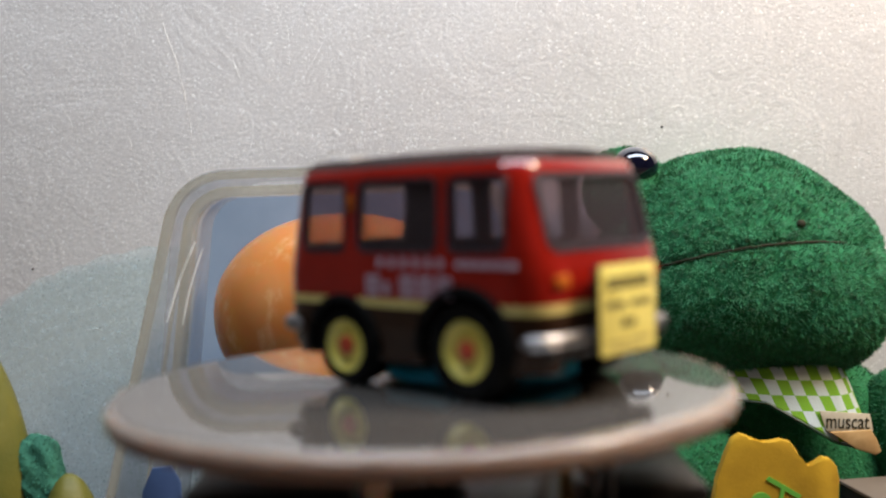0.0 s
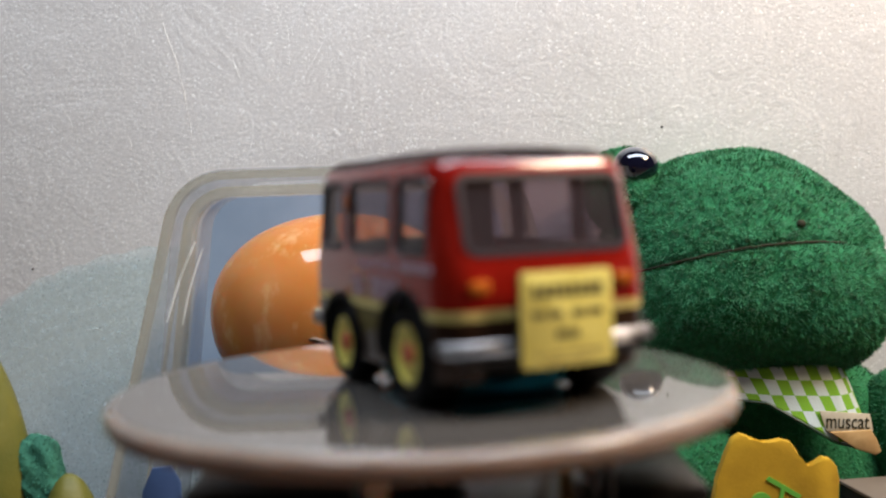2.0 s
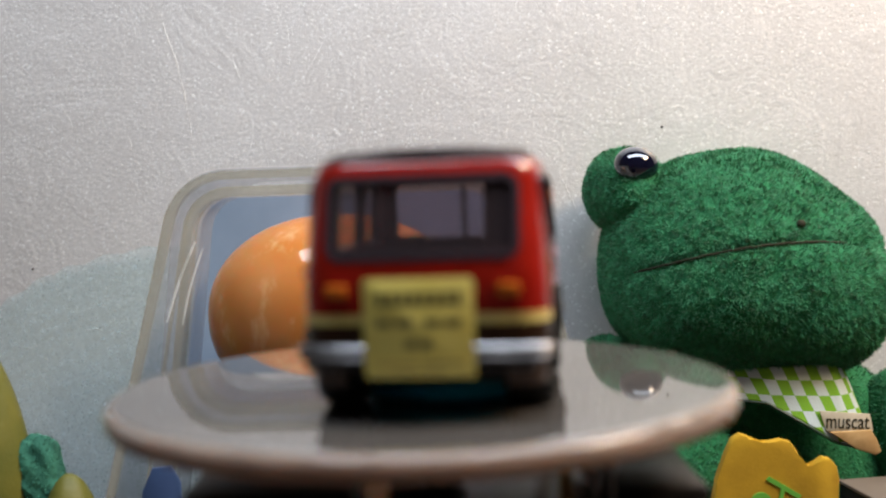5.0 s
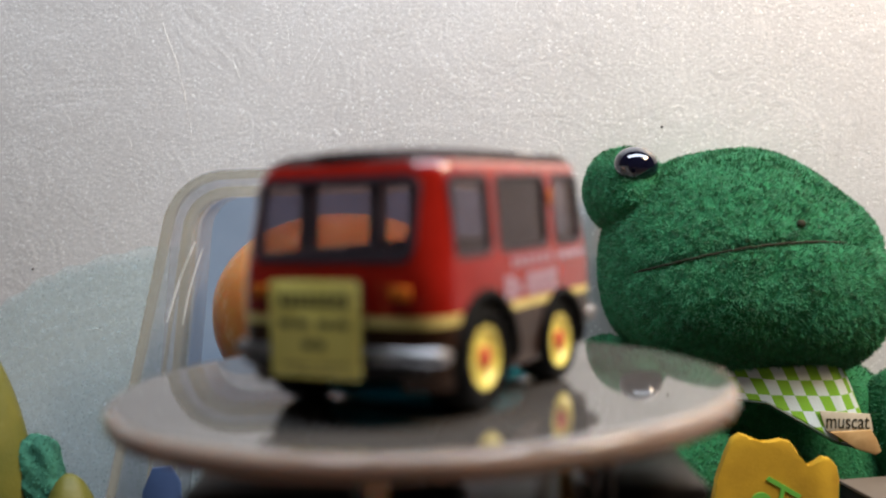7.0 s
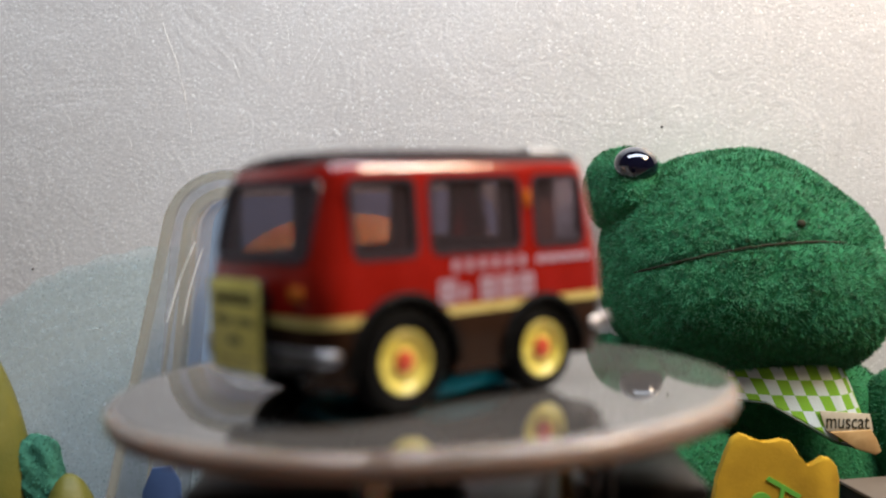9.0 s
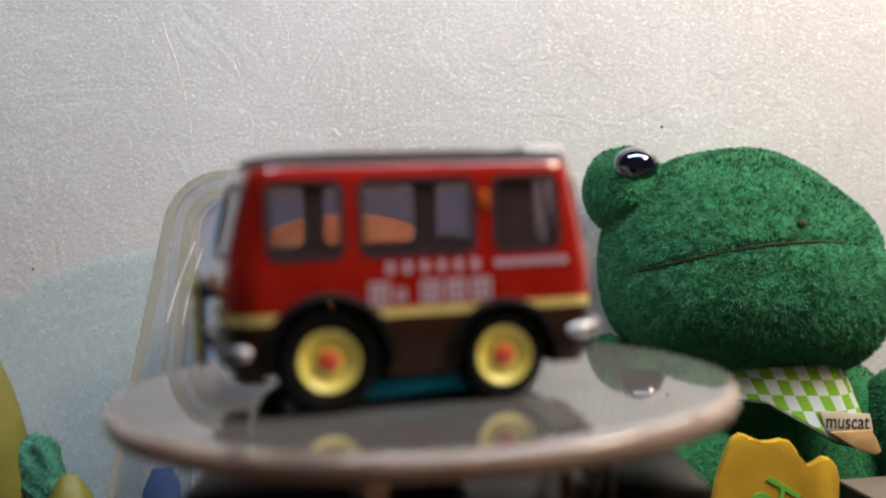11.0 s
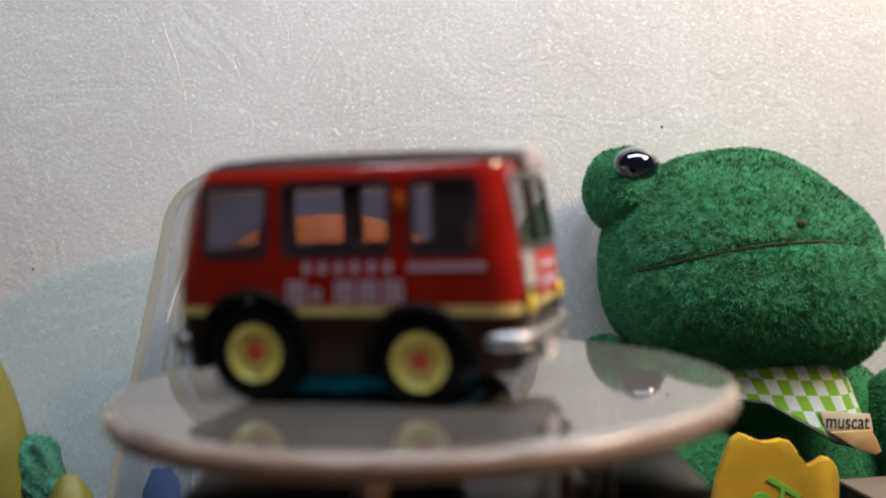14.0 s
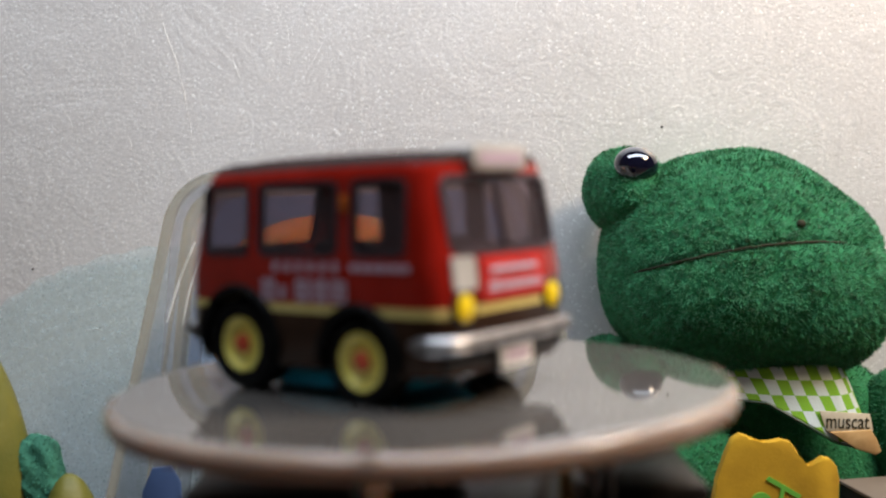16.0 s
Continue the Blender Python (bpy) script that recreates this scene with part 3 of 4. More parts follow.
# ---- small things round the turntable ----
def build_felt():
    base = (80, 112, DESK_Z)
    felt = thing("felt_cutout", base, "yellow felt cut-out with a scalloped edge and green print", "felt cutout")
    edge = [(63.6, -85), (64.6, -52), (66.2, -45), (68.6, -38.5), (70.0, -35.2), (71.8, -34.2), (73.8, -34.8), (75.4, -36.4), (77.0, -37.0), (79.2, -36.4), (81.4, -35.8),
            (83.6, -36.4), (85.0, -38.2), (86.0, -41.0), (87.2, -42.8), (88.8, -43.0), (90.0, -41.6), (91.2, -40.4), (93.0, -40.8), (94.6, -42.6), (95.2, -45.6), (94.8, -50), (94.2, -85)]
    on = lambda u, v, d: (u - base[0], d - base[1], v - base[2])
    part("felt_body", prism(edge, 110.6, 113.4, on, 0.6), M_FELT, felt)
    part("printed_stroke", prism([(77.6, -45.2), (78.4, -44.4), (86.0, -49.2), (85.2, -50.0)], 110.3, 110.7, on), M_GREEN_INK, felt, "green printed stroke")
    part("printed_stroke", prism([(81.2, -47.0), (82.2, -46.6), (81.4, -51.0), (80.4, -51.0)], 110.25, 110.7, on), M_GREEN_INK, felt, "green printed stroke")
    part("printed_dot", prism([(76.4 + 2.4 * math.cos(a * 0.3142), -50.2 + 2.0 * math.sin(a * 0.3142)) for a in range(20)], 110.3, 110.7, on), M_GREEN_INK, felt, "green printed dot")


def build_dark_box():
    base = (112, 118, DESK_Z)
    b = thing("black_box", base, "low black box with a pale wooden top standing askew", "box")
    plan = [(99.2, 121.6), (101.4, 104.0), (139.5, 108.6), (137.4, 126.2)]
    on = lambda u, v, d: (u - base[0], v - base[1], d - base[2])
    part("box_body", prism(plan, DESK_Z, -49.9, on, 0.4), M_BASE, b)
    part("box_top", prism([(u + (u - 119) * 0.02, v + (v - 115) * 0.02) for u, v in plan], -49.8, -48.9, on, 0.2), M_WOOD, b, "pale wooden top")


def build_left_group():
    base = (-121.5, 112, DESK_Z)
    pear = thing("yellow_green_gourd", base, "yellow-green rounded gourd-like toy on the desk", "toy fruit")
    bm = bmesh.new()
    bmesh.ops.create_uvsphere(bm, u_segments=56, v_segments=40, radius=1.0)
    for v in bm.verts:
        fat = 1.0 - 0.10 * max(0.0, v.co.z) ** 1.3
        rib = 1.0 + 0.025 * math.cos(7 * math.atan2(v.co.y, v.co.x))
        v.co = Vector((v.co.x * 24.6 * fat * rib, v.co.y * 20 * fat * rib, max(0.0, 44.5 + v.co.z * 46.0)))
    part("skin", bm, M_PEAR, pear)
    part("stalk", tube([(0, 0, 89.5), (-0.3, 0, 94), (-1.5, 0, 97)], 1.4), M_TAN, pear, "short tan stalk")
    base = (-90.5, 112, DESK_Z)
    leaf = thing("green_cloth_figure", base, "crumpled sea-green cloth toy beside the gourd", "cloth toy")
    bm = blob((-0.4, 0, 27.0), (4.6, 4.0, 28.5), 5.5, 40, 40, 0.06, 9)
    for v in bm.verts:
        v.co += Vector((3.4 - 0.13 * v.co.z + 0.3 * math.sin(v.co.z * 0.5), 0.4 * math.sin(v.co.z * 0.9 + v.co.x), 0))
        v.co.z = max(v.co.z, 0.1)
    bm.normal_update()
    add_pile("nap", bm, 3500, 1.0, 31, leaf, material=M_LEAF)
    part("cloth_body", bm, M_LEAF, leaf)
    base = (-85.2, 106, DESK_Z)
    ball = thing("yellow_green_ball", base, "small yellow-green ball on the desk", "ball")
    part("skin", blob((0, 0, 24), (7.6, 8.0, 24), 2.0, 40, 28, 0.03, 13), M_PEAR, ball)


build_felt()
build_dark_box()
build_left_group()


# ---- turntable ----
DISC_TOP = 1.0


def build_turntable():
    base = thing("turntable", (0, 0, DESK_Z), "black plastic turntable with a slowly turning glossy grey disc", "turntable")
    z = -DESK_Z
    part("foot", lathe([(0, 0), (36, 0), (37, 1), (37, 4), (35, 6), (0, 6)], 64), M_BASE, base, "round black foot")
    part("drum", lathe([(0, 6), (31, 6), (33.5, 12), (34.5, z - 19), (34, z - 16), (32.5, z - 14.4), (29.5, z - 14.0), (29.0, z - 15), (0, z - 15)], 72), M_BASE, base, "black drum")
    part("panel", lathe([(0, z - 14.9), (21, z - 14.9), (21.3, z - 14.6), (20.8, z - 14.3), (0, z - 14.3)], 56), M_PANEL, base, "grey glossy round panel")
    part("spindle", lathe([(0, z - 14.3), (5.2, z - 14.3), (5.2, z - 13.4), (2.2, z - 12.9), (1.4, z - 12), (1.3, z - 2.0), (0, z - 2.0)], 24), M_BASE, base, "black spindle")
    for k in range(6):
        a = radians(60 * k + 12)
        bm = box(1.2, 4.6, -0.5, 0.5, z - 13.4, z - 11.9, 0.2)
        bm.transform(Matrix.Rotation(a, 4, "Z"))
        part("spindle_fin", bm, M_BASE, base)
    part("black_cover", shift(box(-29, -8.6, -12, 8, -15, -10.2, 0.8), (0, 0, -z)), M_BASE, base, "raised black motor cover")
    part("side_cover", shift(box(20.5, 34, -10, 10, -14.2, -11.2, 0.8), (0, 0, -z)), M_BASE, base, "black side cover")
    bm = lathe([(0, -14.6), (0.75, -14.6), (0.75, -2.4), (0, -2.4)], 16, centre=(12.4, -14, z))
    bmesh.ops.rotate(bm, cent=(13.2, -14, z - 14), matrix=Matrix.Rotation(radians(14), 3, "Y"), verts=bm.verts)
    part("steel_pin", bm, M_STEEL, base, "bright steel pin")
    part("brass_clip", shift(box(15.6, 17.2, -13.4, -12.6, -14.6, -6.0, 0.2), (0, 0, -z)), M_TAN, base, "brownish clip")
    for x, r in ((19.6, 1.0), (21.4, 0.8)):
        part("knob", lathe([(0.45, z - 15), (0.45, z - 8.2), (r, z - 7.6), (r * 1.1, z - 7.0), (r * 0.7, z - 6.3), (0, z - 6.1)], 20, centre=(x, -14, 0)), M_CHROME, base, "shiny metal knob")
    return base


def build_disc(stand):
    disc = new("disc")
    disc.parent = stand
    disc.empty_display_size = 0.01
    disc["label"] = "glossy grey disc with a frosted rim"
    part("plate", lathe([(0, -1.4), (37.0, -1.4), (37.0, 0.3), (37.7, 0.86), (37.3, DISC_TOP), (37.0, DISC_TOP), (30, DISC_TOP), (0, DISC_TOP)], 128), M_DISC, disc)
    prof = [(37.05, -1.9), (38.2, -1.95), (38.7, -1.7), (38.95, -1.2), (39.0, -0.3), (38.85, 0.3), (38.4, 0.68), (37.75, 0.84), (37.05, 0.3), (37.05, -1.9)]
    part("rim", lathe(prof, 128), M_RIMDISC, disc, "pinkish frosted rim")
    for a0, a1, r in ((-127, -116, 38.35), (-135, -131, 38.4), (-60, -57, 38.35), (40, 46, 38.3)):
        pts = [(r * math.cos(radians(a0 + (a1 - a0) * i / 8)), r * math.sin(radians(a0 + (a1 - a0) * i / 8)), 0.52 + 0.06 * math.sin(i * 2)) for i in range(9)]
        part("smudge", tube(pts, 0.28), M_STEM, disc, "dark smudge on the rim")
    return disc


disc = build_disc(build_turntable())


# ---- the toy van: x forward, y to its left, origin on the disc under its middle ----
Z0 = DISC_TOP
REAR_X, FRONT_X = -20.4, 21.5


def section(z, inset=0.0):
    """Plan outline of the van's body at a height: rear x, front x, half-width, corner radius."""
    rear, front, half, r = REAR_X, FRONT_X, 13.0, 3.4
    if z > 15:
        k = min(1.0, (z - 15) / 11.5)
        rear += 2.6 * k ** 1.2
        front -= 1.8 * k ** 1.1
        half -= 0.75 * k
    if z > 26.2:
        k = min(1.0, (z - 26.2) / 2.9)
        drop = 1 - math.sqrt(max(0.0, 1 - k * k))
        rear, front, half = rear + 3.4 * drop, front - 0.5 * drop, half - 3.4 * drop
    if z < 9:
        k = (9 - z) / 5.0
        rear, front, half = rear + 0.8 * k, front - 0.8 * k, half - 0.5 * k
    return rear + inset, front - inset, half - inset, max(0.8, r - inset)


def shell_bm(levels, inset=0.0):
    bm = bmesh.new()
    rings = []
    for z in levels:
        rear, front, half, r = section(z, inset)
        pts = rounded(front - rear, 2 * half, r, 6)
        cx = (front + rear) / 2
        # rear and front faces bow out slightly
        ring = []
        for u, v in pts:
            bow = 0.55 * (1 - (v / half) ** 2)
            ring.append(bm.verts.new((cx + u + math.copysign(bow, u), v, z)))
        rings.append(ring)
    n = len(rings[0])
    for a, b in zip(rings, rings[1:]):
        for i in range(n):
            bm.faces.new([a[i], a[(i + 1) % n], b[(i + 1) % n], b[i]])
    bm.faces.new(rings[0][::-1])
    bm.faces.new(rings[-1])
    bmesh.ops.recalc_face_normals(bm, faces=bm.faces)
    return bm


SIDE_WINDOWS = ((-16.1, -7.9), (-6.0, 7.0), (9.3, 17.1))
WIN_LOW, WIN_HIGH = 17.9, 26.2


def carve(bm, cutters):
    """Cut solids out of a solid, with exact booleans, and give back the result."""
    me = bpy.data.meshes.new("solid")
    bm.to_mesh(me)
    bm.free()
    ob = new("solid", me)
    extra = []
    for c in cutters:
        cm = bpy.data.meshes.new("cutter")
        c.to_mesh(cm)
        c.free()
        co = new("cutter", cm)
        extra.append(co)
        mod = ob.modifiers.new("cut", "BOOLEAN")
        mod.operation, mod.solver, mod.object = "DIFFERENCE", "EXACT", co
    bpy.context.view_layer.update()
    done = bpy.data.meshes.new_from_object(ob.evaluated_get(bpy.context.evaluated_depsgraph_get()))
    out = bmesh.new()
    out.from_mesh(done)
    for o in extra + [ob]:
        bpy.data.objects.remove(o)
    return out


def band_of(solid, low, high):
    """The slice of a solid between two heights, open at the cuts."""
    bm = solid.copy()
    for z, up in ((low, False), (high, True)):
        geom = list(bm.verts) + list(bm.edges) + list(bm.faces)
        bmesh.ops.bisect_plane(bm, geom=geom, plane_co=(0, 0, z), plane_no=(0, 0, 1 if up else -1), clear_outer=True, dist=1e-5)
    return bm


def wheel(van, name, x, side, z, radius, rim_r, wide):
    """A wheel with its tyre, rim and hub; side is -1 (right) or 1 (left)."""
    y_out = 13.05
    top = new(name)
    top.parent = van
    top.empty_display_size = 0.003
    top.location = (x * MM, side * y_out * MM, z * MM)
    tyre = [(rim_r, -0.35), (rim_r + 0.5, 0.0), (radius - 0.7, 0.05), (radius - 0.15, -0.4), (radius, -1.0), (radius, -wide + 0.9), (radius - 0.3, -wide + 0.2), (radius - 0.8, -wide), (0, -wide)]
    rim = [(0, -0.55), (0.9, -0.55), (1.1, -0.7), (1.6, -0.75), (rim_r - 1.0, -0.95), (rim_r - 0.75, -0.7), (rim_r - 0.55, -0.45), (rim_r - 0.15, -0.2), (rim_r + 0.05, -0.3), (rim_r + 0.05, -1.2)]
    hub = [(0, -0.10), (0.75, -0.12), (1.1, -0.26), (1.22, -0.5), (1.22, -0.8)]
    for nm, prof, m in (("tyre", tyre, M_BLACK), ("rim", rim, M_RIM), ("hub_cap", hub, M_HUB)):
        bm = bmesh.new()
        lathe([(r, h * side) for r, h in prof], 40, "y", bm)
        part(nm, bm, m, top)
    for k in range(8):
        a = radians(45 * k + 10)
        bm = box(1.15, rim_r - 1.0, -0.16, 0.16, -0.9, -0.68, 0.0)
        bm.transform(Matrix.Rotation(a, 4, "Z"))
        bm.transform(Matrix.Rotation(radians(-90 * side), 4, "X"))
        part("spoke", bm, M_RIM, top)
    return top


def bars(parent, name, spans, place, d, m, label):
    for u0, u1, v0, v1 in spans:
        part(name, prism([(u0, v0), (u1, v0), (u1, v1), (u0, v1)], d, d + 0.12, place), m, parent, label)


def build_van():
    van = thing("toy_van", (0, 0, 0), "small red toy van with cream stripe and yellow rear sign", "toy van")
    levels = [4.6, 5.5, 7, 9, 10.5, 12, 13.5, 15, 17, 19, 21, 23, 25, 26.2, 26.9, 27.5, 28.0, 28.45, 28.8, 29.0]
    solid = shell_bm(levels)
    cuts = [shell_bm([7.5, 12, 15, 18, 22, 26.2, 26.9, 27.4, 27.8], 0.9)]
    across = lambda u, v, d: (u, d, v)
    along = lambda u, v, d: (d, u, v)
    outline = lambda u0, u1, v0, v1, r: [((u0 + u1) / 2 + a, (v0 + v1) / 2 + b) for a, b in rounded(u1 - u0, v1 - v0, r, 4)]
    for u0, u1 in SIDE_WINDOWS:
        for d0, d1 in ((-16, -9.5), (9.5, 16)):
            cuts.append(prism(outline(u0, u1, WIN_LOW, WIN_HIGH, 0.9), d0, d1, across))
    cuts.append(prism(outline(-9.8, 9.8, WIN_LOW + 0.2, WIN_HIGH, 1.0), -26, -14.5, along))
    cuts.append(prism(outline(-10.0, 10.0, WIN_LOW, WIN_HIGH - 0.4, 1.0), 14.5, 26, along))
    for x, z, r in ((-10.0, 6.75, 6.9), (10.0, 5.9, 6.1)):
        for s in (-1, 1):
            cyl = bmesh.new()
            lathe([(0, s * 7.5), (r, s * 7.5), (r, s * 16), (0, s * 16)], 48, "y", cyl, (x, 0, z))
            cuts.append(cyl)
    cuts.append(box(-26, -14.5, -8.4, 8.4, 0, 6.9))
    solid = carve(solid, cuts)
    part("lower_body", band_of(solid, 4.0, 11.15), M_BROWN, van, "dark brown lower body")
    part("stripe", band_of(solid, 11.15, 12.15), M_CREAM, van, "cream waist stripe")
    part("body", band_of(solid, 12.15, 27.75), M_RED, van, "glossy red upper body")
    part("roof", band_of(solid, 27.75, 30.0), M_ROOF, van, "dark brown roof")
    solid.free()
    part("roof_panel", blob((0.2, 0, 28.5), (17.6, 9.4, 1.15), 3.0, 48, 20), M_ROOF, van, "dark brown crowned roof panel")
    part("interior_floor", box(-18.6, 19.0, -12.3, 12.3, 15.2, 16.4, 0.3), M_INSIDE, van, "dark interior tray")
    part("chassis", box(-16.5, 17.5, -8.2, 8.2, 4.6, 8.4, 0.6), M_BASE, van, "black chassis")
    # rounded arch lips over the wheels
    for x, z, r in ((-10.0, 6.75, 6.9), (10.0, 5.9, 6.1)):
        for s in (-1, 1):
            arc = []
            for i in range(17):
                a = radians(-8 + 196 * i / 16)
                arc.append((x + r * math.cos(a), s * 12.95, max(z + r * math.sin(a), 4.6)))
            part("wheel_arch", tube(arc, 0.62), M_BLACK, van, "black wheel arch lip")
    # windows: gasket, pane
    for u0, u1 in SIDE_WINDOWS:
        for s in (-1, 1):
            half = lambda v: s * (section(v)[2])
            skin = lambda u, v, d: (u, half(v) + s * d, v)
            o = outline(u0 + 0.35, u1 - 0.35, WIN_LOW + 0.35, WIN_HIGH - 0.35, 0.8)
            w = part("side_window", hoop(o, 0.55, -0.7, 0.10, skin), M_TRIM, van, "dark window gasket")
            part("pane", prism(o, -0.45, -0.25, skin), M_GLASS, w, "clear plastic pane")
    for name, front in (("rear_window", False), ("windscreen", True)):
        def skin(u, v, d, front=front):
            rear_x, front_x, half, _ = section(v)
            bow = 0.55 * (1 - (u / half) ** 2)
            return (front_x + bow + d, u, v) if front else (rear_x - bow - d, u, v)
        o = outline(-9.5, 9.5, WIN_LOW + 0.5, WIN_HIGH - 0.4, 0.9)
        w = part(name, hoop(o, 0.7, -0.7, 0.12, skin), M_TRIM, van, "dark window gasket")
        part("pane", prism(o, -0.45, -0.25, skin), M_GLASS, w, "clear plastic pane")
        if front:
            part("screen_post", prism([(-0.3, WIN_LOW + 0.4), (0.3, WIN_LOW + 0.4), (0.3, WIN_HIGH - 0.5), (-0.3, WIN_HIGH - 0.5)], -0.5, 0.1, skin), M_TRIM, w)
    # seats and dashboard seen through the panes
    for x, y, h in ((9.6, 6.2, 19.2), (-4.5, 6.0, 18.6), (-12.5, 6.0, 18.6), (-12.5, -6.0, 18.6)):
        part("seat_back", box(x - 0.9, x + 0.9, y - 2.7, y + 2.7, 16.9, h, 0.6), M_INSIDE, van)
    part("driver_seat", box(10.8, 15.6, -10.4, -3.6, 16.9, 26.4, 1.2, 3), M_SEAT, van, "tall reddish driver seat")
    part("dashboard", box(15.2, 18.4, -10.5, 10.5, 16.9, 18.6, 0.5), M_INSIDE, van)
    part("steering_wheel", lathe([(1.5, -0.2), (1.8, 0), (1.5, 0.2), (1.2, 0), (1.5, -0.2)], 20, centre=(14.6, -5.2, 19.6)), M_BASE, van)
    # bumpers
    for name, x, bow in (("rear_bumper", REAR_X - 0.3, -1), ("front_bumper", FRONT_X + 0.6, 1)):
        reach = 1.0 if bow > 0 else 0.55
        line = [(x - bow * 4.4 * reach, -12.9, 8.25), (x - bow * 3.0 * reach, -12.9, 8.25), (x - bow * 1.4 * reach, -12.5, 8.25), (x - bow * 0.5, -11.7, 8.25)]
        line += [(x + bow * 0.5 * (1 - (v / 11.0) ** 2), v, 8.25) for v in (-10.5, -8, -5, -2, 0, 2, 5, 8, 10.5)]
        line += [(p[0], -p[1], p[2]) for p in reversed(line[:4])]
        bm = tube(line, 0.9 if bow > 0 else 0.75, segs=10)
        for vert in bm.verts:
            vert.co.z = 8.25 + (vert.co.z - 8.25) * 1.1
        part(name, bm, M_CHROME, van, "worn chrome bumper")
    part("under_bumper", box(-21.2, -17, -11.4, 11.4, 6.5, 7.9, 0.5), M_BASE, van, "black rear valance")
    part("under_bumper", box(17, 21.6, -11.4, 11.4, 5.2, 7.8, 0.8), M_BASE, van, "black front valance")
    # rear lights and front lamps
    for s in (-1, 1):
        part("tail_light", box(-21.15, -20.4, s * 8.9 - 1.15, s * 8.9 + 1.15, 13.9, 15.3, 0.25), M_AMBER, van, "amber tail light")
        part("pillar_light", box(7.7, 8.7, s * 12.55 - 0.2, s * 12.55 + 0.2, 22.6, 24.6, 0.15), M_AMBER, van, "amber pillar marker")
        bez = bmesh.new()
        lathe([(0, 0), (2.1, 0), (2.1, 0.7), (1.75, 0.95), (1.6, 0.5), (0, 0.5)], 28, "z", bez)
        bez.transform(Matrix.Translation((21.2, s * 8.6, 12.1)) @ Matrix.Rotation(radians(90), 4, "Y"))
        part("lamp_bezel", bez, M_BASE, van, "black lamp surround")
        lens = bmesh.new()
        lathe([(1.65, 0.4), (1.5, 0.8), (0.9, 1.05), (0, 1.15)], 28, "z", lens)
        lens.transform(Matrix.Translation((21.2, s * 8.6, 12.1)) @ Matrix.Rotation(radians(90), 4, "Y"))
        part("headlamp", lens, M_YELLOW_LAMP, van, "yellow headlamp")
    nose = lambda u, v, d: (section(v)[1] + 0.55 * (1 - (u / 13.0) ** 2) + d, u, v)
    part("front_panel", prism(outline(-10.4, -6.6, 14.0, 17.6, 0.3), 0.0, 0.3, nose), M_GREY, van, "pale grey front panel")
    part("front_board", prism(outline(-5.6, 6.8, 12.6, 17.4, 0.3), 0.0, 0.25, nose), M_BOARD, van, "red front name board")
    bars(van, "lettering", [(-4.2, 5.0, 15.6, 16.2), (-4.6, -2.6, 13.5, 14.6), (-2.2, 5.6, 13.6, 14.4)], nose, 0.27, M_LETTER, "pale unreadable lettering")
    part("number_plate", box(22.0, 22.5, -3.0, 3.2, 4.6, 7.4, 0.2), M_WHITE, van, "white plate")
    part("plate_bar", box(22.48, 22.58, -2.2, 2.4, 5.4, 6.6), M_LETTER, van, "unreadable plate marking")
    visor = prism(outline(-5.2, 5.2, 26.9, 29.8, 0.9), -3.4, 1.5, lambda u, v, d: (19.6 + d - 0.05 * (v - 26.6), u, v), 0.2)
    part("roof_sign", visor, M_GREY, van, "grey destination box over the windscreen")
    part("roof_sign_bar", prism(outline(-4.0, 4.0, 27.6, 28.9, 0.2), 1.46, 1.6, lambda u, v, d: (19.6 + d - 0.05 * (v - 26.6), u, v)), M_LETTER, van, "unreadable sign marking")
    # side lettering as plain bars, reading from left to right on both sides
    for s in (-1, 1):
        skin = lambda u, v, d: (u * -s, s * (section(v)[2] + d), v)
        spans = [(-5.4 + 2.9 * i, -5.4 + 2.9 * i + (2.3 if i != 1 else 1.2), 12.5, 15.0) for i in range(5)]
        spans = [(a, b, 12.7 if i == 1 else 12.5, 14.2 if i == 1 else 15.0) for i, (a, b, _, _) in enumerate(spans)]
        small = [(-3.6 + 1.95 * i, -3.6 + 1.95 * i + 1.3, 15.9, 17.1) for i in range(6)]
        third = [(9.2 + 1.5 * i, 9.2 + 1.5 * i + 1.1, 16.0, 16.9) for i in range(6)]
        for u0, u1, v0, v1 in spans:
            # each sign is a few strokes of a blocky character
            w, h = u1 - u0, v1 - v0
            strokes = [(u0, u1, v1 - 0.22 * h, v1), (u0, u1, v0, v0 + 0.18 * h), (u0, u0 + 0.2 * w, v0, v1), (u0 + 0.42 * w, u0 + 0.62 * w, v0, v1), (u1 - 0.18 * w, u1, v0, v1), (u0, u1, v0 + 0.44 * h, v0 + 0.58 * h)]
            bm = bmesh.new()
            for k, (a, b, c, d) in enumerate(strokes):
                prism([(a, c), (b, c), (b, d), (a, d)], 0.02, 0.08 + 0.004 * k, skin, 0, bm)
            part("lettering", bm, M_LETTER, van, "pale unreadable lettering")
        bars(van, "lettering", [(a + 0.25, b - 0.25, c, d) for a, b, c, d in small] + [(a, b, c + 0.1, d) for a, b, c, d in third], skin, 0.02, M_LETTER, "pale unreadable lettering")
    # rear sign on its two pegs
    back = lambda u, v, d: (-22.95 - d, u, v)
    sign = part("rear_sign", prism([(u, v + 11.05) for u, v in rounded(11.2, 10.0, 0.5, 4)], 0.25, 0.35, back, 0.02), M_SIGN, van, "yellow square sign board")
    part("sign_backing", prism([(u, v + 11.05) for u, v in rounded(11.1, 9.9, 0.5, 4)], -0.65, 0.25, back, 0.1), M_BASE, sign, "black sign backing")
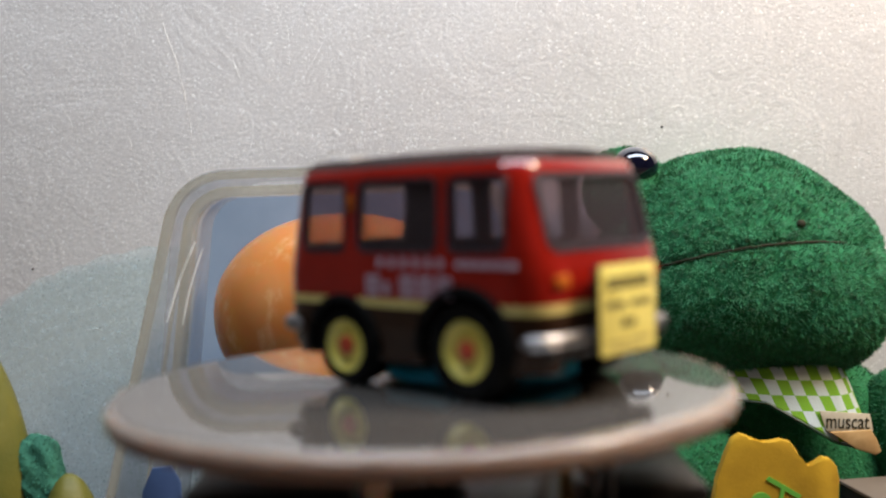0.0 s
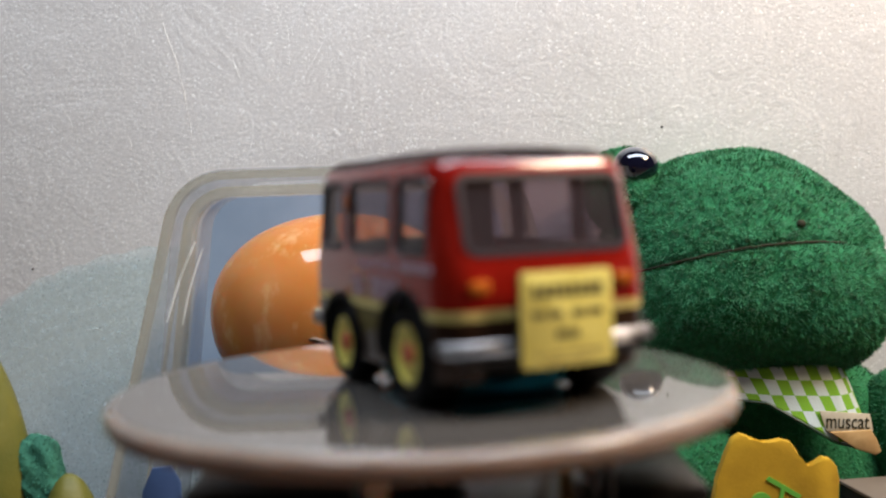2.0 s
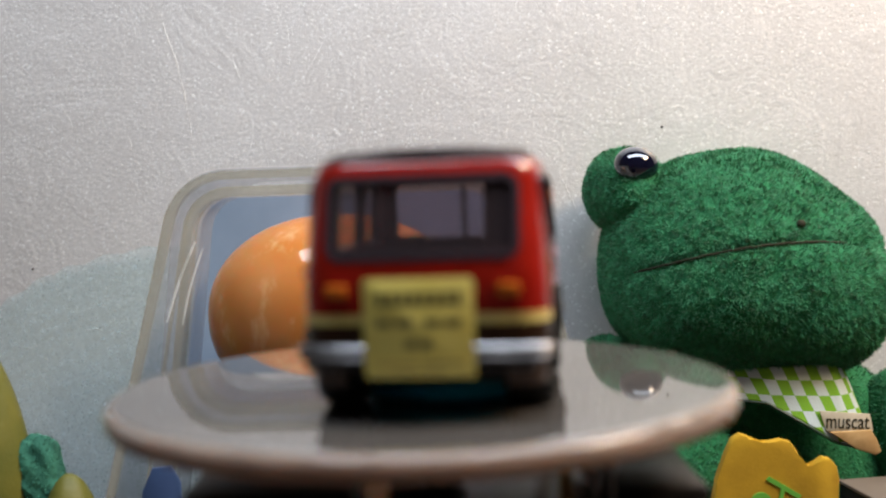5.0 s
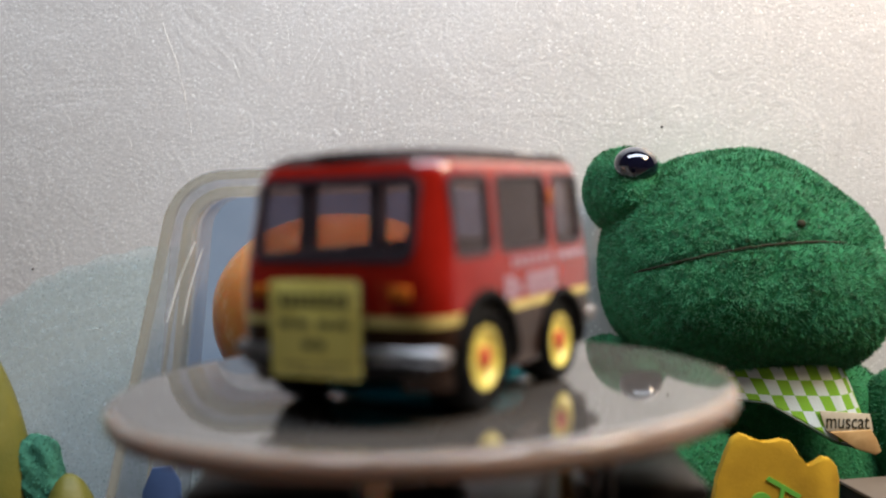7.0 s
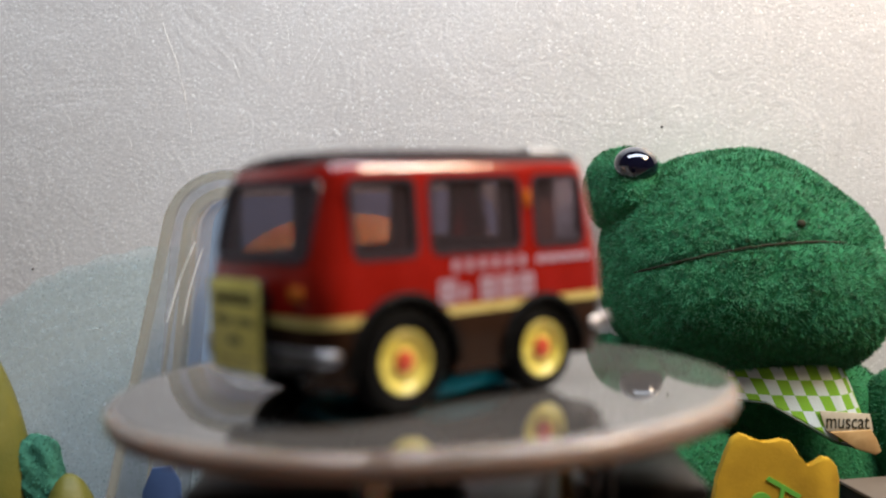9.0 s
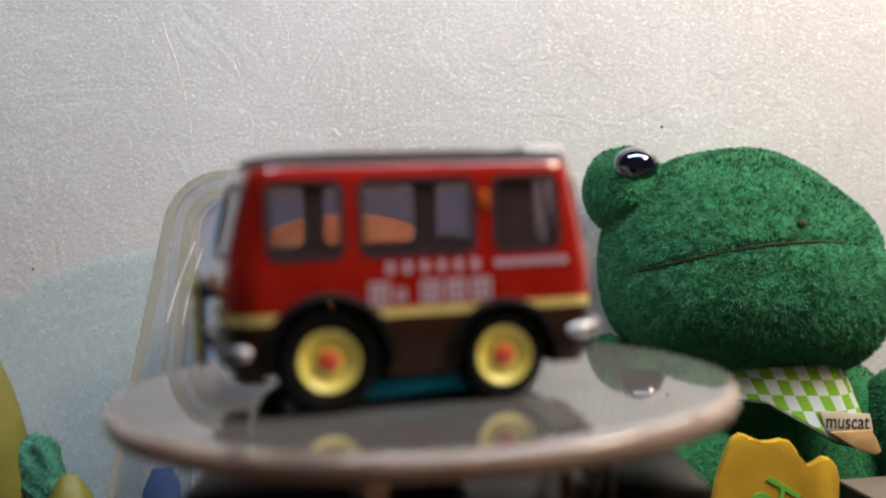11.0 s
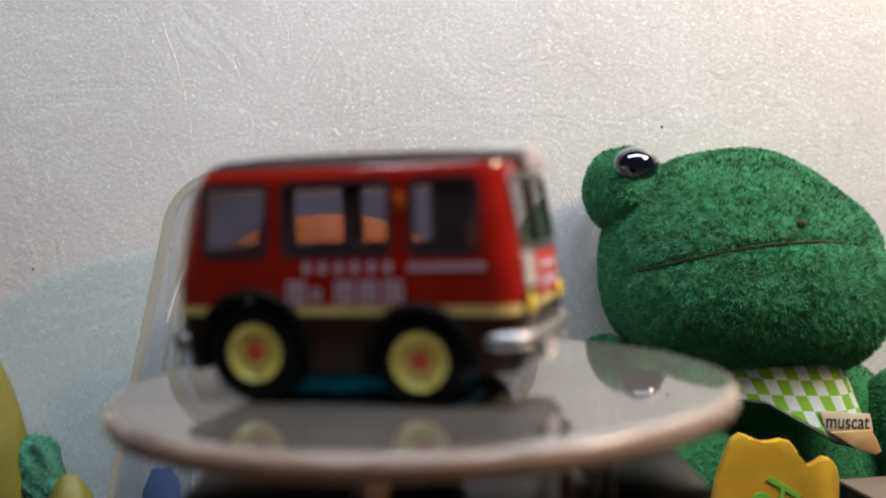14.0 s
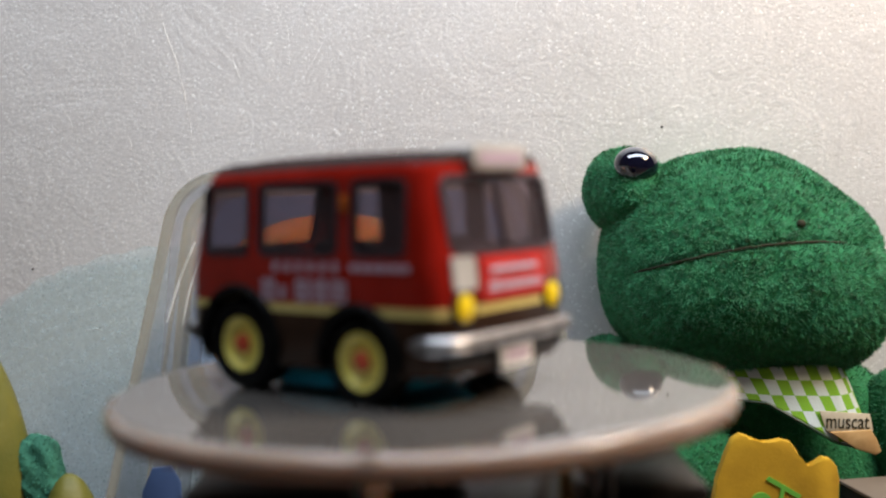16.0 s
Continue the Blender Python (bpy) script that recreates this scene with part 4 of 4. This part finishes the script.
    bars(sign, "sign_line", [(-4.4 + 1.1 * i, -4.4 + 1.1 * i + 0.85, 13.3, 14.7) for i in range(8)] + [(-4.3, -2.6, 11.2, 12.0), (-2.2, -0.6, 11.2, 12.0), (0.7, 2.3, 11.2, 12.0), (2.7, 4.3, 11.2, 12.0), (-1.3, -0.1, 9.0, 9.9), (0.2, 1.4, 9.0, 9.9)], back, 0.30, M_INK, "dark unreadable writing")
    bars(sign, "sign_line", [(-4.4, -0.4, 7.3, 7.7), (0.4, 4.2, 7.2, 7.6), (-2.6, 2.8, 6.5, 6.8)], back, 0.30, M_INK_SOFT, "faded unreadable writing")
    for s in (-1, 1):
        part("sign_peg", box(-22.6, -19.8, s * 3.0 - 0.5, s * 3.0 + 0.5, 13.4, 14.4, 0.1), M_BASE, van)
    # wheels: the rear pair is larger
    for s in (-1, 1):
        wheel(van, "rear_wheel", -10.0, s, 6.75, 5.75, 3.4, 5.2)
        wheel(van, "front_wheel", 10.0, s, 5.95, 4.95, 3.3, 4.6)
    return van


def build_pad():
    pad = thing("blue_putty", (0, 0, 0), "flattened lump of blue putty under a toy van", "putty")
    bm = blob((0, 0, 1.5), (12.6, 9.6, 1.52), 3.2, 40, 20, 0.12, 4)
    for v in bm.verts:
        v.co.z = min(max(v.co.z, 0.02), 2.88)
    part("lump", bm, M_BLUE_PAD, pad)
    return pad


van = build_van()
pad = build_pad()


# ---- what moves: the disc turns with the van on it, clockwise from above; the ball nods ----
def motions():
    heading = lambda t: 137.3 - 10.985 * t
    times = [0.5 * i for i in range(33)]
    walk(disc, [(t, pose(0, 0, -DESK_Z * MM, 0, 0, heading(t))) for t in times])
    for ob, z in ((van, 0.0), (pad, DISC_TOP * MM)):
        walk(ob, [(t, pose(0, 0, 0, 0, 0, heading(t)) @ pose(-0.00494, -0.00419, z)) for t in times])

    # the ball leans to its side as it nods, back and forth in 2.17 s
    for_ball = []
    for i in range(161):
        t = 0.1 * i
        k = math.cos(2 * math.pi * (t - 1.28) / 2.17)
        for_ball.append((t, pose(-0.00215 * k, 0, (-3.2 - DESK_Z) * MM, -10.8 * k, 0, 0)))
    walk(ball, for_ball)


motions()
